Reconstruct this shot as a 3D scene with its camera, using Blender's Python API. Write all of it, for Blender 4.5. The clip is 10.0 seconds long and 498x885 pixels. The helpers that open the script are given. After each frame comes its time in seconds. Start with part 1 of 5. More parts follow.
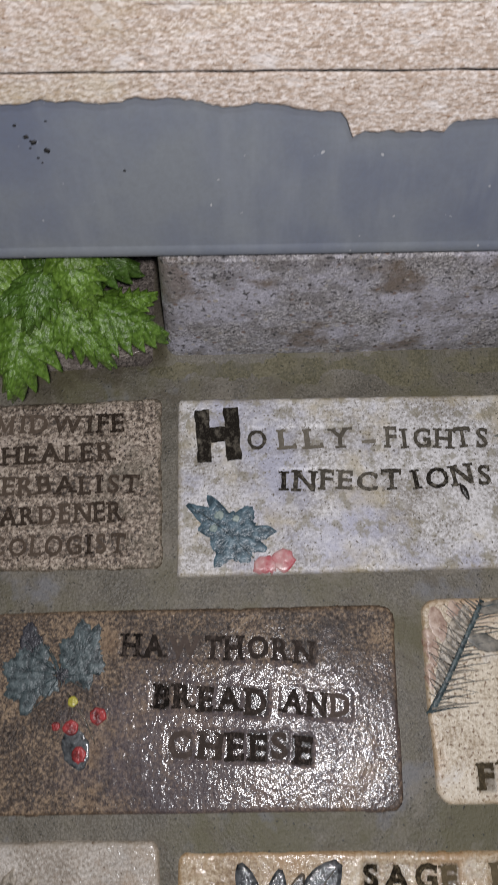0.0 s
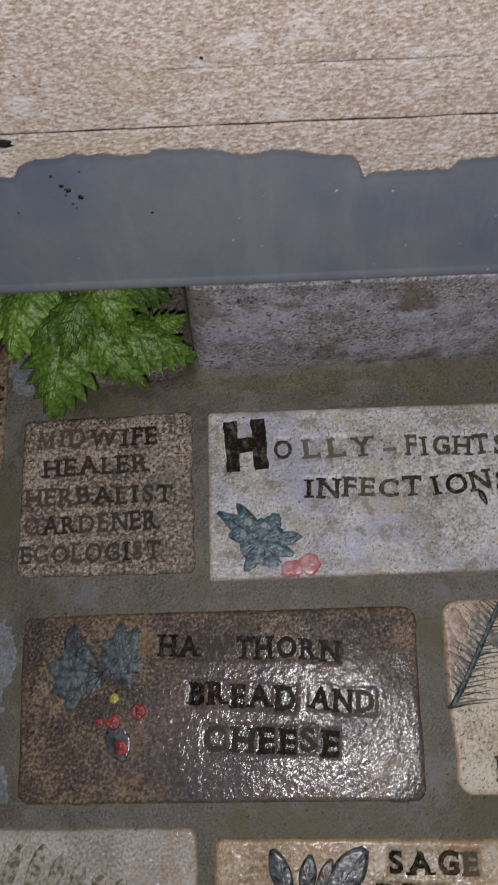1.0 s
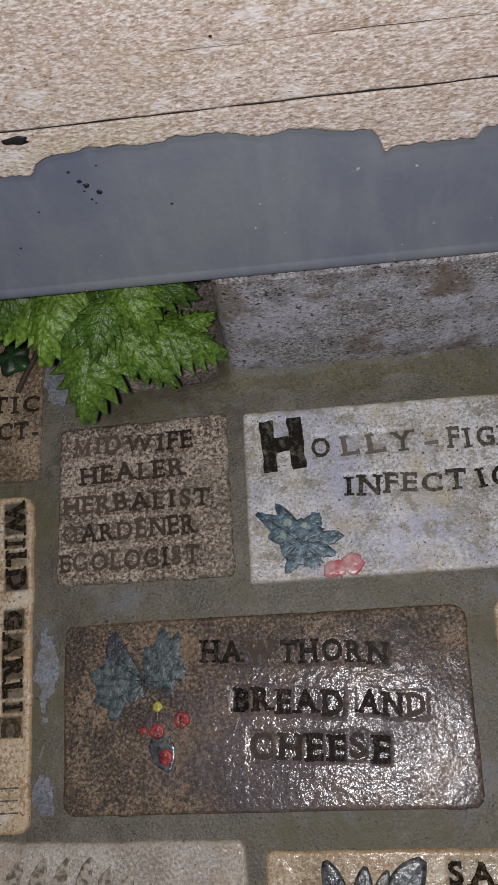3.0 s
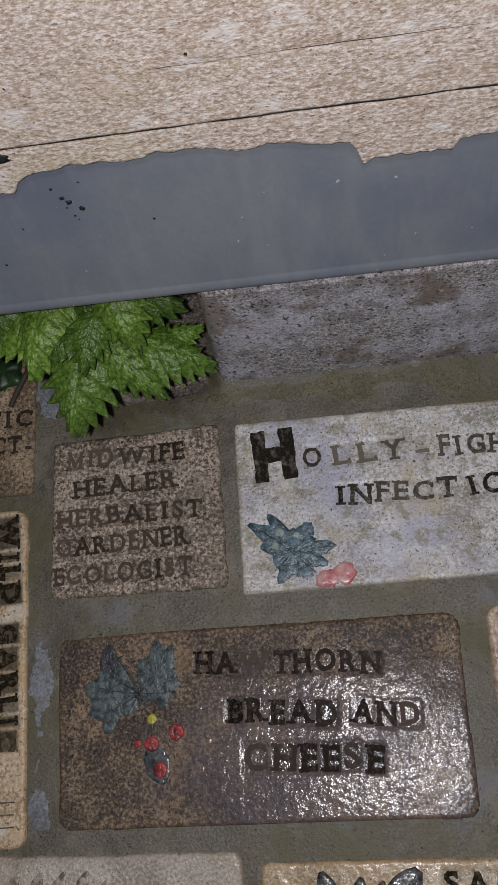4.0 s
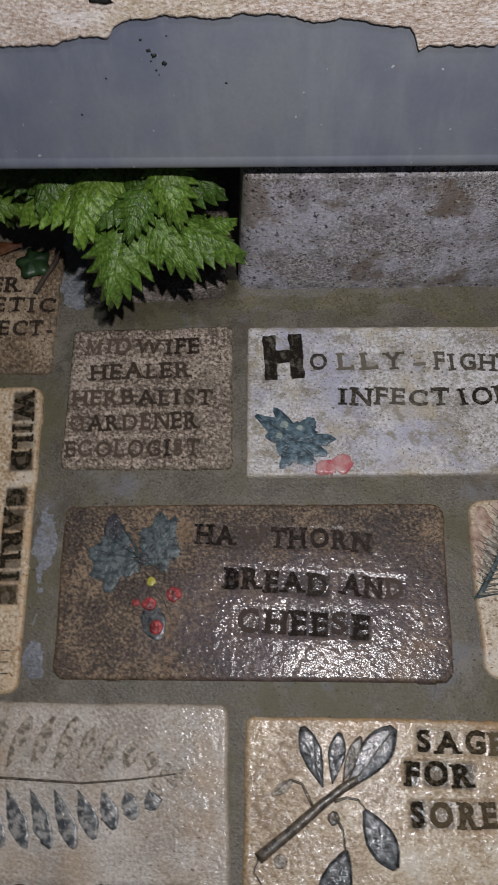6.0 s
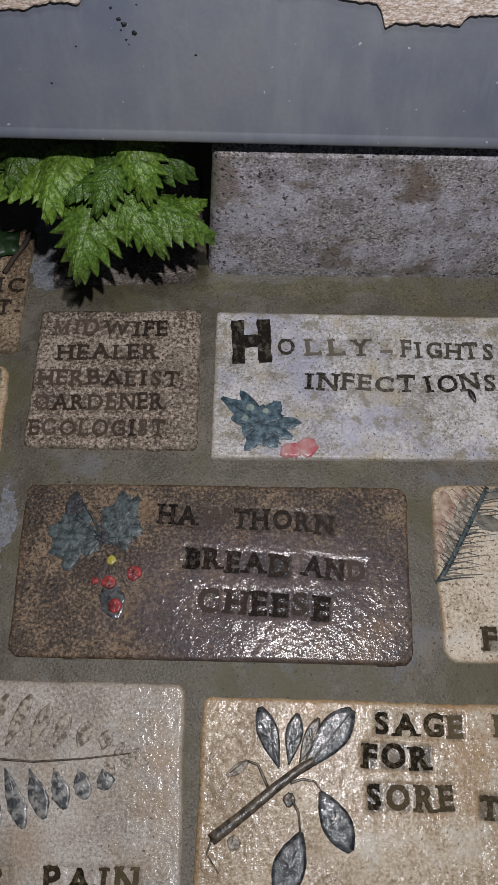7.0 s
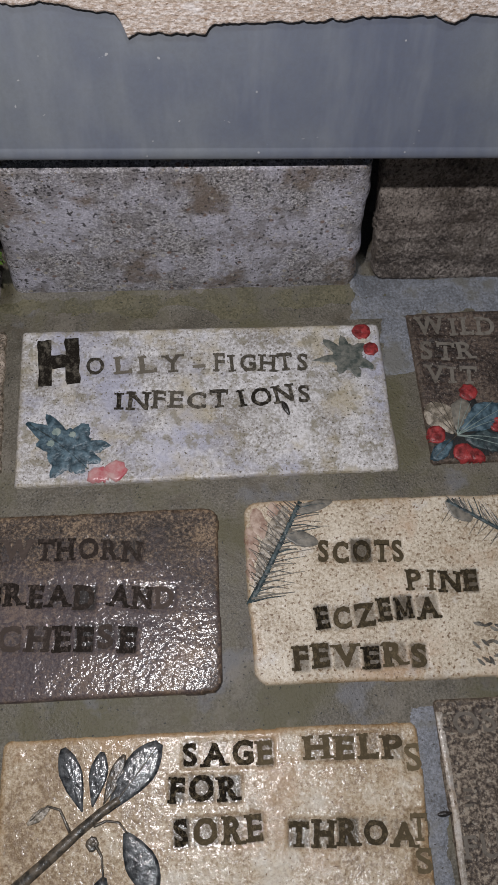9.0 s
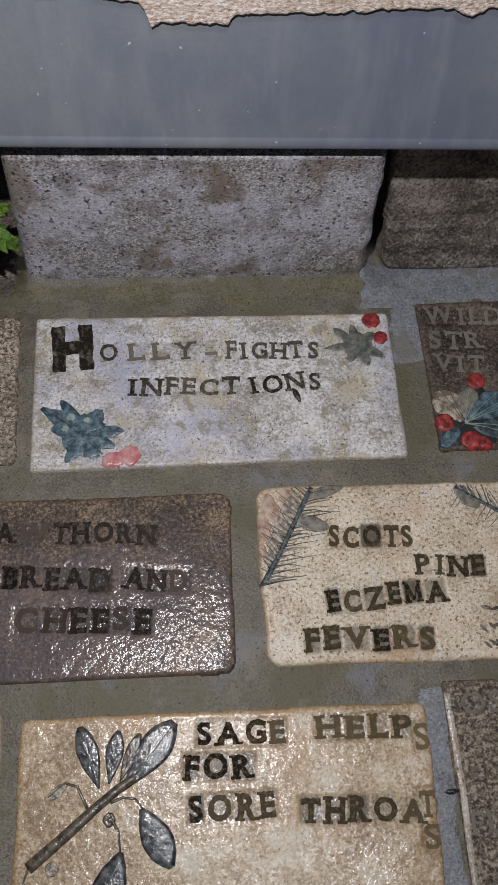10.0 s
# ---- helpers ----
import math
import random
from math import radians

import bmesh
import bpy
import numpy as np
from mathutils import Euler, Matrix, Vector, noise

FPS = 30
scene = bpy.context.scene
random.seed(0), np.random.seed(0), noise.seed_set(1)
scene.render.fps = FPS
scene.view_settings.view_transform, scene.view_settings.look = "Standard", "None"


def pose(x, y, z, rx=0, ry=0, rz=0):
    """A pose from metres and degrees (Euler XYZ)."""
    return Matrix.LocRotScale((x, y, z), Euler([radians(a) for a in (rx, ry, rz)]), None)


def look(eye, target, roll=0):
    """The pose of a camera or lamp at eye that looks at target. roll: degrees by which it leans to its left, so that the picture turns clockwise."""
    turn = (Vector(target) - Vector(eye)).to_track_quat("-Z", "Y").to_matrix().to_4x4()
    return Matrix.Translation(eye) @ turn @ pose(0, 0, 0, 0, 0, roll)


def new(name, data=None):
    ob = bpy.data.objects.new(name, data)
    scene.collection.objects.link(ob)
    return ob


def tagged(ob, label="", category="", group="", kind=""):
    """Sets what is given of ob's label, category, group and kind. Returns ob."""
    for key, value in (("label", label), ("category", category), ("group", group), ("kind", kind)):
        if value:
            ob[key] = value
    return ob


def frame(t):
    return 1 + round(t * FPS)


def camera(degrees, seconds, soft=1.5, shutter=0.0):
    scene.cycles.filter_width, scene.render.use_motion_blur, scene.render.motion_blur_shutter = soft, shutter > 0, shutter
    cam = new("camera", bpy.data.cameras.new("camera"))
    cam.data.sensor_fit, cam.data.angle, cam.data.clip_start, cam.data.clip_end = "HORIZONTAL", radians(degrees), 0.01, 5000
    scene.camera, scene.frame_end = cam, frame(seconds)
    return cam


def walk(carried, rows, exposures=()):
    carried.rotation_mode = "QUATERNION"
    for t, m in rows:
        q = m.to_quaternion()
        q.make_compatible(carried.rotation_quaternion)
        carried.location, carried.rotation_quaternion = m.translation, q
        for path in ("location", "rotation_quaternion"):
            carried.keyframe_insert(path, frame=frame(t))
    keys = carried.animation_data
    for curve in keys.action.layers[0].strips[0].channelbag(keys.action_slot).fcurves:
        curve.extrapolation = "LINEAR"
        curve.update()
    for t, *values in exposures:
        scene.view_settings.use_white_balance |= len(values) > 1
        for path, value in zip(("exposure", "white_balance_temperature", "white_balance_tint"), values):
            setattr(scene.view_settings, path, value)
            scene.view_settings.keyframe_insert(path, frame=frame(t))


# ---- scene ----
cam = camera(35.2, 10.0, soft=1.5, shutter=0.4)
PATH = [
    (0, (0.006, 0.045, 0.412), (-0.019, 0.586, -1.513), -3.8),
    (0.5, (0.012, 0.078, 0.416), (-0.044, 0.569, -1.522), -8.2),
    (1, (0.011, 0.052, 0.437), (-0.101, 0.561, -1.494), -14.2),
    (1.5, (-0.001, 0.039, 0.428), (-0.163, 0.551, -1.498), -20.0),
    (2, (-0.012, 0.024, 0.43), (-0.21, 0.55, -1.49), -23.5),
    (2.5, (-0.005, 0.027, 0.43), (-0.221, 0.573, -1.482), -25.2),
    (2.7, (0.007, 0.042, 0.424), (-0.233, 0.594, -1.483), -26.9),
    (3.8, (0.025, 0.043, 0.427), (-0.201, 0.633, -1.471), -25.7),
    (4, (0.026, 0.043, 0.425), (-0.224, 0.629, -1.471), -27.6),
    (4.5, (0.011, 0.032, 0.429), (-0.242, 0.623, -1.465), -28.1),
    (5, (0.008, 0.01, 0.439), (-0.249, 0.606, -1.453), -28.7),
    (5.2, (-0.002, -0.002, 0.442), (-0.255, 0.601, -1.448), -28.3),
    (6.3, (-0.018, -0.066, 0.424), (-0.067, 0.66, -1.439), -2.4),
    (6.5, (-0.006, -0.073, 0.42), (-0.054, 0.666, -1.438), -2.7),
    (7, (-0.009, -0.071, 0.422), (-0.041, 0.675, -1.433), -1.3),
    (7.5, (0.017, -0.059, 0.426), (-0.001, 0.692, -1.427), -0.4),
    (7.7, (0.043, -0.035, 0.431), (0.041, 0.654, -1.446), -0.6),
    (7.8, (0.065, -0.031, 0.429), (0.084, 0.66, -1.448), 0.9),
    (8, (0.078, -0.038, 0.426), (0.164, 0.698, -1.431), 4.3),
    (8.5, (0.07, -0.049, 0.42), (0.173, 0.69, -1.436), 5.4),
    (9, (0.066, -0.053, 0.415), (0.185, 0.678, -1.443), 6.5),
    (9.5, (0.064, -0.055, 0.42), (0.189, 0.662, -1.443), 7.4),
    (10, (0.054, -0.057, 0.42), (0.193, 0.65, -1.446), 8.6),
]
walk(cam, [(t, look(eye, target, roll)) for t, eye, target, roll in PATH],
     [(0, 0.25), (0.5, -0.1), (1, -0.25), (1.5, -0.27), (2, -0.13), (2.5, -0.02), (4, -0.2), (5.2, -0.22), (6.3, 0.05), (7, 0.07), (8, 0.12), (10, 0.16)])

# ---- world and lamps ----
world = bpy.data.worlds.new("night_sky")
scene.world = world
world.use_nodes = True
world.node_tree.nodes["Background"].inputs[0].default_value = (0.55, 0.62, 0.8, 1)
world.node_tree.nodes["Background"].inputs[1].default_value = 0.035


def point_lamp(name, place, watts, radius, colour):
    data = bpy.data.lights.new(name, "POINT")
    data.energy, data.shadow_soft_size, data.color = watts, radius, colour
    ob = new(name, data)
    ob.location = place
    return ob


# a small torch held over the bricks, and an added lamp high above for highlights
point_lamp("torch_light", (0.022, 0.016, 0.485), 4.25, 0.005, (1.0, 0.955, 0.97))
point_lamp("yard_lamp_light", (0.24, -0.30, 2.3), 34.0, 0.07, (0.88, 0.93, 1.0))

MM = 0.001

# ---- numeric helpers ----


def lattice(x, y, seed):
    """Smooth value noise in 0..1 on arrays."""
    table = np.random.RandomState(seed).rand(256, 256)
    xi, yi = np.floor(x).astype(int), np.floor(y).astype(int)
    fx, fy = x - xi, y - yi
    fx, fy = fx * fx * (3 - 2 * fx), fy * fy * (3 - 2 * fy)
    a, b = table[xi % 256, yi % 256], table[(xi + 1) % 256, yi % 256]
    c, d = table[xi % 256, (yi + 1) % 256], table[(xi + 1) % 256, (yi + 1) % 256]
    return (a * (1 - fx) + b * fx) * (1 - fy) + (c * (1 - fx) + d * fx) * fy


def fbm(x, y, size, seed, octaves=3):
    """Noise in about -1..1 whose largest bumps are size across."""
    out, amp, total = 0, 1.0, 0.0
    for k in range(octaves):
        out = out + amp * (2 * lattice(x / size * 2 ** k + 31 * k + 500, y / size * 2 ** k + 17 * k + 500, seed + k) - 1)
        total += amp
        amp *= 0.55
    return out / total


def grid_mesh(name, x, y, z, keep=None, extra=()):
    """A mesh from arrays of places; keep: which points may carry faces; extra: (name, array) values carried by the points."""
    n, m = x.shape
    idx = np.arange(n * m).reshape(n, m)
    quads = np.stack([idx[:-1, :-1], idx[1:, :-1], idx[1:, 1:], idx[:-1, 1:]], -1).reshape(-1, 4)
    verts = np.stack([x, y, z], -1).reshape(-1, 3)
    carried = [(label, a.reshape(-1)) for label, a in extra]
    if keep is not None:
        k = keep.reshape(-1)
        quads = quads[k[quads].any(1)]
        used = np.unique(quads)
        remap = np.zeros(n * m, int)
        remap[used] = np.arange(len(used))
        verts, quads = verts[used], remap[quads]
        carried = [(label, a[used]) for label, a in carried]
    mesh = bpy.data.meshes.new(name)
    mesh.from_pydata(verts.tolist(), [], quads.tolist())
    mesh.polygons.foreach_set("use_smooth", np.ones(len(quads), bool))
    for label, a in carried:
        mesh.attributes.new(label, "FLOAT", "POINT").data.foreach_set("value", a.astype(np.float32))
    mesh.update()
    return mesh


def part(name, bm, material, parent=None, label="", smooth=True):
    mesh = bpy.data.meshes.new(name)
    bm.to_mesh(mesh)
    bm.free()
    if smooth:
        mesh.polygons.foreach_set("use_smooth", np.ones(len(mesh.polygons), bool))
    return placed(name, mesh, material, parent, label)


def placed(name, mesh, material, parent=None, label=""):
    ob = new(name, mesh)
    if material and not mesh.materials:
        mesh.materials.append(material)
    ob.parent = parent
    return tagged(ob, label)


# ---- materials ----


def shader(name):
    m = bpy.data.materials.new(name)
    m.use_nodes = True
    return m, m.node_tree.nodes, m.node_tree.links, m.node_tree.nodes["Principled BSDF"]


def noise_node(nodes, links, coords, scale, detail=3.0, rough=0.55, stretch=None):
    n = nodes.new("ShaderNodeTexNoise")
    n.inputs["Scale"].default_value, n.inputs["Detail"].default_value, n.inputs["Roughness"].default_value = scale, detail, rough
    if stretch:
        mapping = nodes.new("ShaderNodeMapping")
        mapping.inputs["Scale"].default_value = stretch
        links.new(coords, mapping.inputs["Vector"])
        coords = mapping.outputs["Vector"]
    links.new(coords, n.inputs["Vector"])
    return n.outputs["Fac"]


def ramp(nodes, links, fac, stops):
    r = nodes.new("ShaderNodeValToRGB")
    while len(r.color_ramp.elements) < len(stops):
        r.color_ramp.elements.new(0.5)
    for e, (at, c) in zip(r.color_ramp.elements, stops):
        e.position, e.color = at, (*c, 1) if len(c) == 3 else c
    links.new(fac, r.inputs["Fac"])
    return r.outputs["Color"]


def mix(nodes, links, fac, a, b, mode="MIX"):
    n = nodes.new("ShaderNodeMix")
    n.data_type, n.blend_type = "RGBA", mode
    for value, socket in ((fac, n.inputs[0]), (a, n.inputs[6]), (b, n.inputs[7])):
        if isinstance(value, (int, float)):
            socket.default_value = value
        elif isinstance(value, tuple):
            socket.default_value = (*value, 1)
        else:
            links.new(value, socket)
    return n.outputs[2]


def grey(v):
    return (v, v, v)


def mineral(name, tones, grain=900, patch=45, specks=((0.62, 0.7), (0.03, 0.025, 0.02)), stains=(), rough=(0.55, 0.8), bump=0.35,
            bump_scale=700, stretch=None, coat=None, speck_scale=650, pool=None, share=0.38, rim=None, oxide=None, glint=(500, 0.36)):
    """Stone, fired clay or mortar: a grain of tones, broad patches, specks, stains of a shape of their own, wet gloss.
    stains: (scale, low, high, colour, amount). coat: (weight, roughness, scale). rim: (colour, amount) of the mud along the arrises.
    oxide: the colour left in the hollows of the stamps."""
    m, nodes, links, bsdf = shader(name)
    coords = nodes.new("ShaderNodeTexCoord").outputs["Object"]
    if stretch:
        mapping = nodes.new("ShaderNodeMapping")
        mapping.inputs["Scale"].default_value = stretch
        links.new(coords, mapping.inputs["Vector"])
        coords = mapping.outputs["Vector"]
    fine = noise_node(nodes, links, coords, grain, 5, 0.75)
    broad = noise_node(nodes, links, coords, patch, 4, 0.6)
    both = nodes.new("ShaderNodeMath")
    both.operation = "MULTIPLY_ADD"
    links.new(fine, both.inputs[0])
    both.inputs[1].default_value = 1 - share
    half = nodes.new("ShaderNodeMath")
    half.operation = "MULTIPLY"
    half.inputs[1].default_value = share
    links.new(broad, half.inputs[0])
    links.new(half.outputs[0], both.inputs[2])
    colour = ramp(nodes, links, both.outputs[0], [(0.42, tones[0]), (0.5, tones[1]), (0.58, tones[2])])
    for scale, low, high, tone, amount in stains:
        s = noise_node(nodes, links, coords, scale, 5, 0.65)
        k = ramp(nodes, links, s, [(low, grey(0)), (high, grey(amount))])
        colour = mix(nodes, links, k, colour, tone)
    if specks:
        (low, high), tone = specks
        s = noise_node(nodes, links, coords, speck_scale, 2, 0.5)
        k = ramp(nodes, links, s, [(low, grey(0)), (high, grey(1))])
        colour = mix(nodes, links, k, colour, tone)
    if rim:
        at = nodes.new("ShaderNodeAttribute")
        at.attribute_name = "rim"
        grimy = nodes.new("ShaderNodeMath")
        grimy.operation = "MULTIPLY_ADD"
        grimy.inputs[1].default_value = 0.42
        links.new(at.outputs["Fac"], grimy.inputs[0])
        links.new(noise_node(nodes, links, coords, 150, 6, 0.8), grimy.inputs[2])
        colour = mix(nodes, links, ramp(nodes, links, grimy.outputs[0], [(0.66, grey(0)), (1.0, grey(0.75 * rim[1]))]), colour, rim[0])
    stained = colour
    links.new(colour, bsdf.inputs["Base Color"])
    r = ramp(nodes, links, broad, [(0.3, grey(rough[0])), (0.7, grey(rough[1]))])
    links.new(r, bsdf.inputs["Roughness"])
    b = nodes.new("ShaderNodeBump")
    b.inputs["Strength"].default_value, b.inputs["Distance"].default_value = bump, 0.0012
    links.new(noise_node(nodes, links, coords, bump_scale, 3, 0.6), b.inputs["Height"])
    links.new(b.outputs["Normal"], bsdf.inputs["Normal"])
    if coat:
        weight, coat_rough, scale = coat
        k = ramp(nodes, links, noise_node(nodes, links, coords, scale, 3, 0.5), [(0.38, grey(weight * 0.25)), (0.56, grey(weight))])
        if pool:
            # glaze that lies as a pool on part of the face
            away = nodes.new("ShaderNodeMapping")
            away.inputs["Location"].default_value = (-pool[0] / pool[2], -pool[1] / pool[3], 0)
            away.inputs["Scale"].default_value = (1 / pool[2], 1 / pool[3], 0)
            links.new(coords, away.inputs["Vector"])
            far = nodes.new("ShaderNodeVectorMath")
            far.operation = "LENGTH"
            links.new(away.outputs["Vector"], far.inputs[0])
            ragged = nodes.new("ShaderNodeMath")
            ragged.operation = "MULTIPLY_ADD"
            links.new(noise_node(nodes, links, coords, 60, 4, 0.6), ragged.inputs[0])
            ragged.inputs[1].default_value = 1.2
            links.new(far.outputs["Value"], ragged.inputs[2])
            inside = ramp(nodes, links, ragged.outputs[0], [(0.0, grey(1)), (0.62, grey(1)), (1.0, grey(0.06))])
            inside.node.color_ramp.interpolation = "EASE"
            scaled = nodes.new("ShaderNodeMath")
            scaled.operation = "MULTIPLY"
            scaled.inputs[1].default_value = 0.6
            links.new(ragged.outputs[0], scaled.inputs[0])
            links.new(scaled.outputs[0], inside.node.inputs["Fac"])
            k = mix(nodes, links, 1.0, k, inside, "MULTIPLY")
            tint = mix(nodes, links, inside, colour, pool[4])
            stained = mix(nodes, links, 0.55, colour, tint)
            links.new(stained, bsdf.inputs["Base Color"])
        links.new(k, bsdf.inputs["Coat Weight"])
        bsdf.inputs["Coat Roughness"].default_value = coat_rough
        c = nodes.new("ShaderNodeBump")
        c.inputs["Strength"].default_value, c.inputs["Distance"].default_value = glint[1], 0.001
        links.new(noise_node(nodes, links, coords, glint[0], 2.5, 0.55), c.inputs["Height"])
        links.new(c.outputs["Normal"], bsdf.inputs["Coat Normal"])
    if oxide:
        at = nodes.new("ShaderNodeAttribute")
        at.attribute_name = "oxide"
        patchy = nodes.new("ShaderNodeMath")
        patchy.operation = "MULTIPLY_ADD"
        patchy.inputs[1].default_value = 0.5
        patchy.inputs[2].default_value = -0.25
        links.new(noise_node(nodes, links, coords, 420, 4, 0.7), patchy.inputs[0])
        total = nodes.new("ShaderNodeMath")
        total.operation = "ADD"
        links.new(at.outputs["Fac"], total.inputs[0])
        links.new(patchy.outputs[0], total.inputs[1])
        k = ramp(nodes, links, total.outputs[0], [(0.12, grey(0)), (0.8, grey(0.95))])
        links.new(mix(nodes, links, k, stained, oxide), bsdf.inputs["Base Color"])
    return m


MORTAR = mineral("wet_mortar", [(0.085, 0.075, 0.055), (0.142, 0.127, 0.097), (0.22, 0.198, 0.158)], 900, 26, ((0.67, 0.71), (0.025, 0.024, 0.02)),
                 [(13, 0.48, 0.6, (0.11, 0.10, 0.05), 0.85), (20, 0.58, 0.66, (0.19, 0.195, 0.215), 0.6), (60, 0.56, 0.66, (0.10, 0.082, 0.055), 0.6), (35, 0.56, 0.64, (0.23, 0.205, 0.165), 0.5)], (0.42, 0.62), 0.45, 650)
MOSS = mineral("olive_moss_film", [(0.08, 0.072, 0.037), (0.128, 0.115, 0.064), (0.19, 0.17, 0.105)], 700, 40, ((0.64, 0.69), (0.03, 0.03, 0.015)), [(60, 0.52, 0.62, (0.14, 0.127, 0.095), 0.7)], (0.5, 0.7), 0.6, 700)
CEMENT = mineral("pale_cement", [(0.13, 0.133, 0.14), (0.215, 0.228, 0.255), (0.32, 0.335, 0.375)], 700, 40, ((0.67, 0.71), (0.06, 0.055, 0.045)), [(40, 0.52, 0.62, (0.145, 0.135, 0.10), 0.7)], (0.45, 0.7), 0.5, 600)
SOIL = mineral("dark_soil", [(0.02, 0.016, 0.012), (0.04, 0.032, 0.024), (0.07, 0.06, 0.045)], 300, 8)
GRITTY = mineral("gritty_brown_clay", [(0.06, 0.044, 0.032), (0.27, 0.208, 0.158), (0.64, 0.54, 0.44)], 460, 40, ((0.60, 0.65), (0.035, 0.025, 0.02)),
                 [(25, 0.52, 0.62, (0.17, 0.15, 0.11), 0.55), (40, 0.58, 0.65, (0.46, 0.38, 0.33), 0.5)], (0.45, 0.7), 1.0, 420, None, None, 650, None, 0.25, rim=((0.15, 0.13, 0.085), 0.7), oxide=(0.05, 0.036, 0.026))
BUFF_GRIT = mineral("gritty_buff_clay", [(0.10, 0.066, 0.04), (0.28, 0.20, 0.125), (0.50, 0.39, 0.27)], 420, 35, ((0.60, 0.66), (0.05, 0.034, 0.022)),
                    [(20, 0.55, 0.65, (0.22, 0.20, 0.16), 0.5)], (0.45, 0.7), 0.8, 420, rim=((0.16, 0.13, 0.085), 0.7), oxide=(0.05, 0.034, 0.022))
WHITE_CLAY = mineral("whitish_grey_clay", [(0.30, 0.27, 0.235), (0.56, 0.54, 0.53), (0.82, 0.80, 0.80)], 560, 30, ((0.64, 0.68), (0.11, 0.09, 0.06)),
                     [(24, 0.52, 0.61, (0.47, 0.385, 0.21), 0.55), (10, 0.48, 0.58, (0.45, 0.46, 0.59), 0.7), (110, 0.54, 0.61, (0.27, 0.24, 0.165), 0.7), (45, 0.57, 0.65, (0.84, 0.82, 0.82), 0.4)],
                     (0.38, 0.6), 0.6, 560, None, (0.4, 0.28, 60), rim=((0.40, 0.33, 0.19), 0.75), oxide=(0.12, 0.10, 0.075))
PURPLE_GLAZE = mineral("purple_brown_glazed_clay", [(0.022, 0.015, 0.01), (0.105, 0.074, 0.052), (0.34, 0.245, 0.155)], 560, 28, ((0.62, 0.68), (0.022, 0.015, 0.012)),
                       [(30, 0.56, 0.66, (0.20, 0.12, 0.062), 0.45)], (0.5, 0.7), 0.8, 460, None, (1.0, 0.12, 25), 600, (0.0, 0.004, 0.105, 0.056, (0.115, 0.09, 0.105)), rim=((0.20, 0.125, 0.062), 0.5), oxide=(0.011, 0.008, 0.006))
CREAM_CLAY = mineral("speckled_cream_clay", [(0.38, 0.29, 0.19), (0.62, 0.53, 0.40), (0.80, 0.72, 0.59)], 560, 30, ((0.60, 0.66), (0.22, 0.14, 0.075)),
                     [(20, 0.53, 0.64, (0.54, 0.35, 0.21), 0.6), (35, 0.57, 0.66, (0.64, 0.61, 0.58), 0.5)], (0.4, 0.6), 0.4, 700, None, (0.4, 0.25, 40), 520, rim=((0.46, 0.32, 0.17), 0.8), oxide=(0.085, 0.064, 0.036))
WARM_CLAY = mineral("warm_stained_cream_clay", [(0.36, 0.24, 0.13), (0.62, 0.49, 0.33), (0.78, 0.69, 0.55)], 480, 30, ((0.62, 0.68), (0.24, 0.13, 0.06)),
                    [(30, 0.50, 0.60, (0.58, 0.36, 0.17), 0.6), (60, 0.58, 0.66, (0.36, 0.22, 0.11), 0.5), (50, 0.58, 0.66, (0.80, 0.74, 0.64), 0.5)], (0.45, 0.65), 0.6, 520, (1.0, 1.0, 1.0), (0.3, 0.25, 40), 420, rim=((0.44, 0.27, 0.12), 0.75), oxide=(0.06, 0.042, 0.022))
YELLOW_GLAZE = mineral("glossy_yellow_cream_clay", [(0.26, 0.175, 0.095), (0.47, 0.355, 0.225), (0.66, 0.56, 0.41)], 560, 24, ((0.66, 0.71), (0.20, 0.12, 0.06)),
                       [(14, 0.52, 0.63, (0.44, 0.27, 0.13), 0.65), (24, 0.56, 0.66, (0.66, 0.61, 0.52), 0.6), (45, 0.6, 0.68, (0.28, 0.21, 0.13), 0.5)], (0.4, 0.55), 0.45, 600, None, (1.0, 0.13, 30), rim=((0.42, 0.25, 0.10), 0.8), oxide=(0.075, 0.056, 0.03))
PALE_CLAY = mineral("pale_grey_cream_clay", [(0.29, 0.245, 0.195), (0.46, 0.41, 0.35), (0.66, 0.61, 0.55)], 620, 26, ((0.66, 0.72), (0.16, 0.11, 0.07)),
                    [(11, 0.47, 0.60, (0.46, 0.33, 0.21), 0.75), (40, 0.55, 0.66, (0.42, 0.40, 0.38), 0.5), (70, 0.6, 0.68, (0.30, 0.21, 0.13), 0.5)], (0.4, 0.6), 0.6, 600, None, (0.9, 0.14, 40), rim=((0.36, 0.31, 0.23), 0.7), oxide=(0.09, 0.068, 0.042))
DARK_CLAY = mineral("dark_brown_clay", [(0.022, 0.015, 0.012), (0.066, 0.046, 0.036), (0.16, 0.118, 0.09)], 480, 40, ((0.64, 0.70), (0.27, 0.235, 0.19)),
                    (), (0.45, 0.7), 0.8, 480, rim=((0.13, 0.10, 0.07), 0.6))
SPECKLED_CLAY = mineral("light_speckled_dark_clay", [(0.03, 0.021, 0.016), (0.12, 0.09, 0.066), (0.36, 0.30, 0.23)], 430, 40, ((0.62, 0.68), (0.34, 0.30, 0.24)),
                        (), (0.45, 0.7), 0.9, 430, None, None, 380, None, 0.2, rim=((0.20, 0.16, 0.115), 0.6))
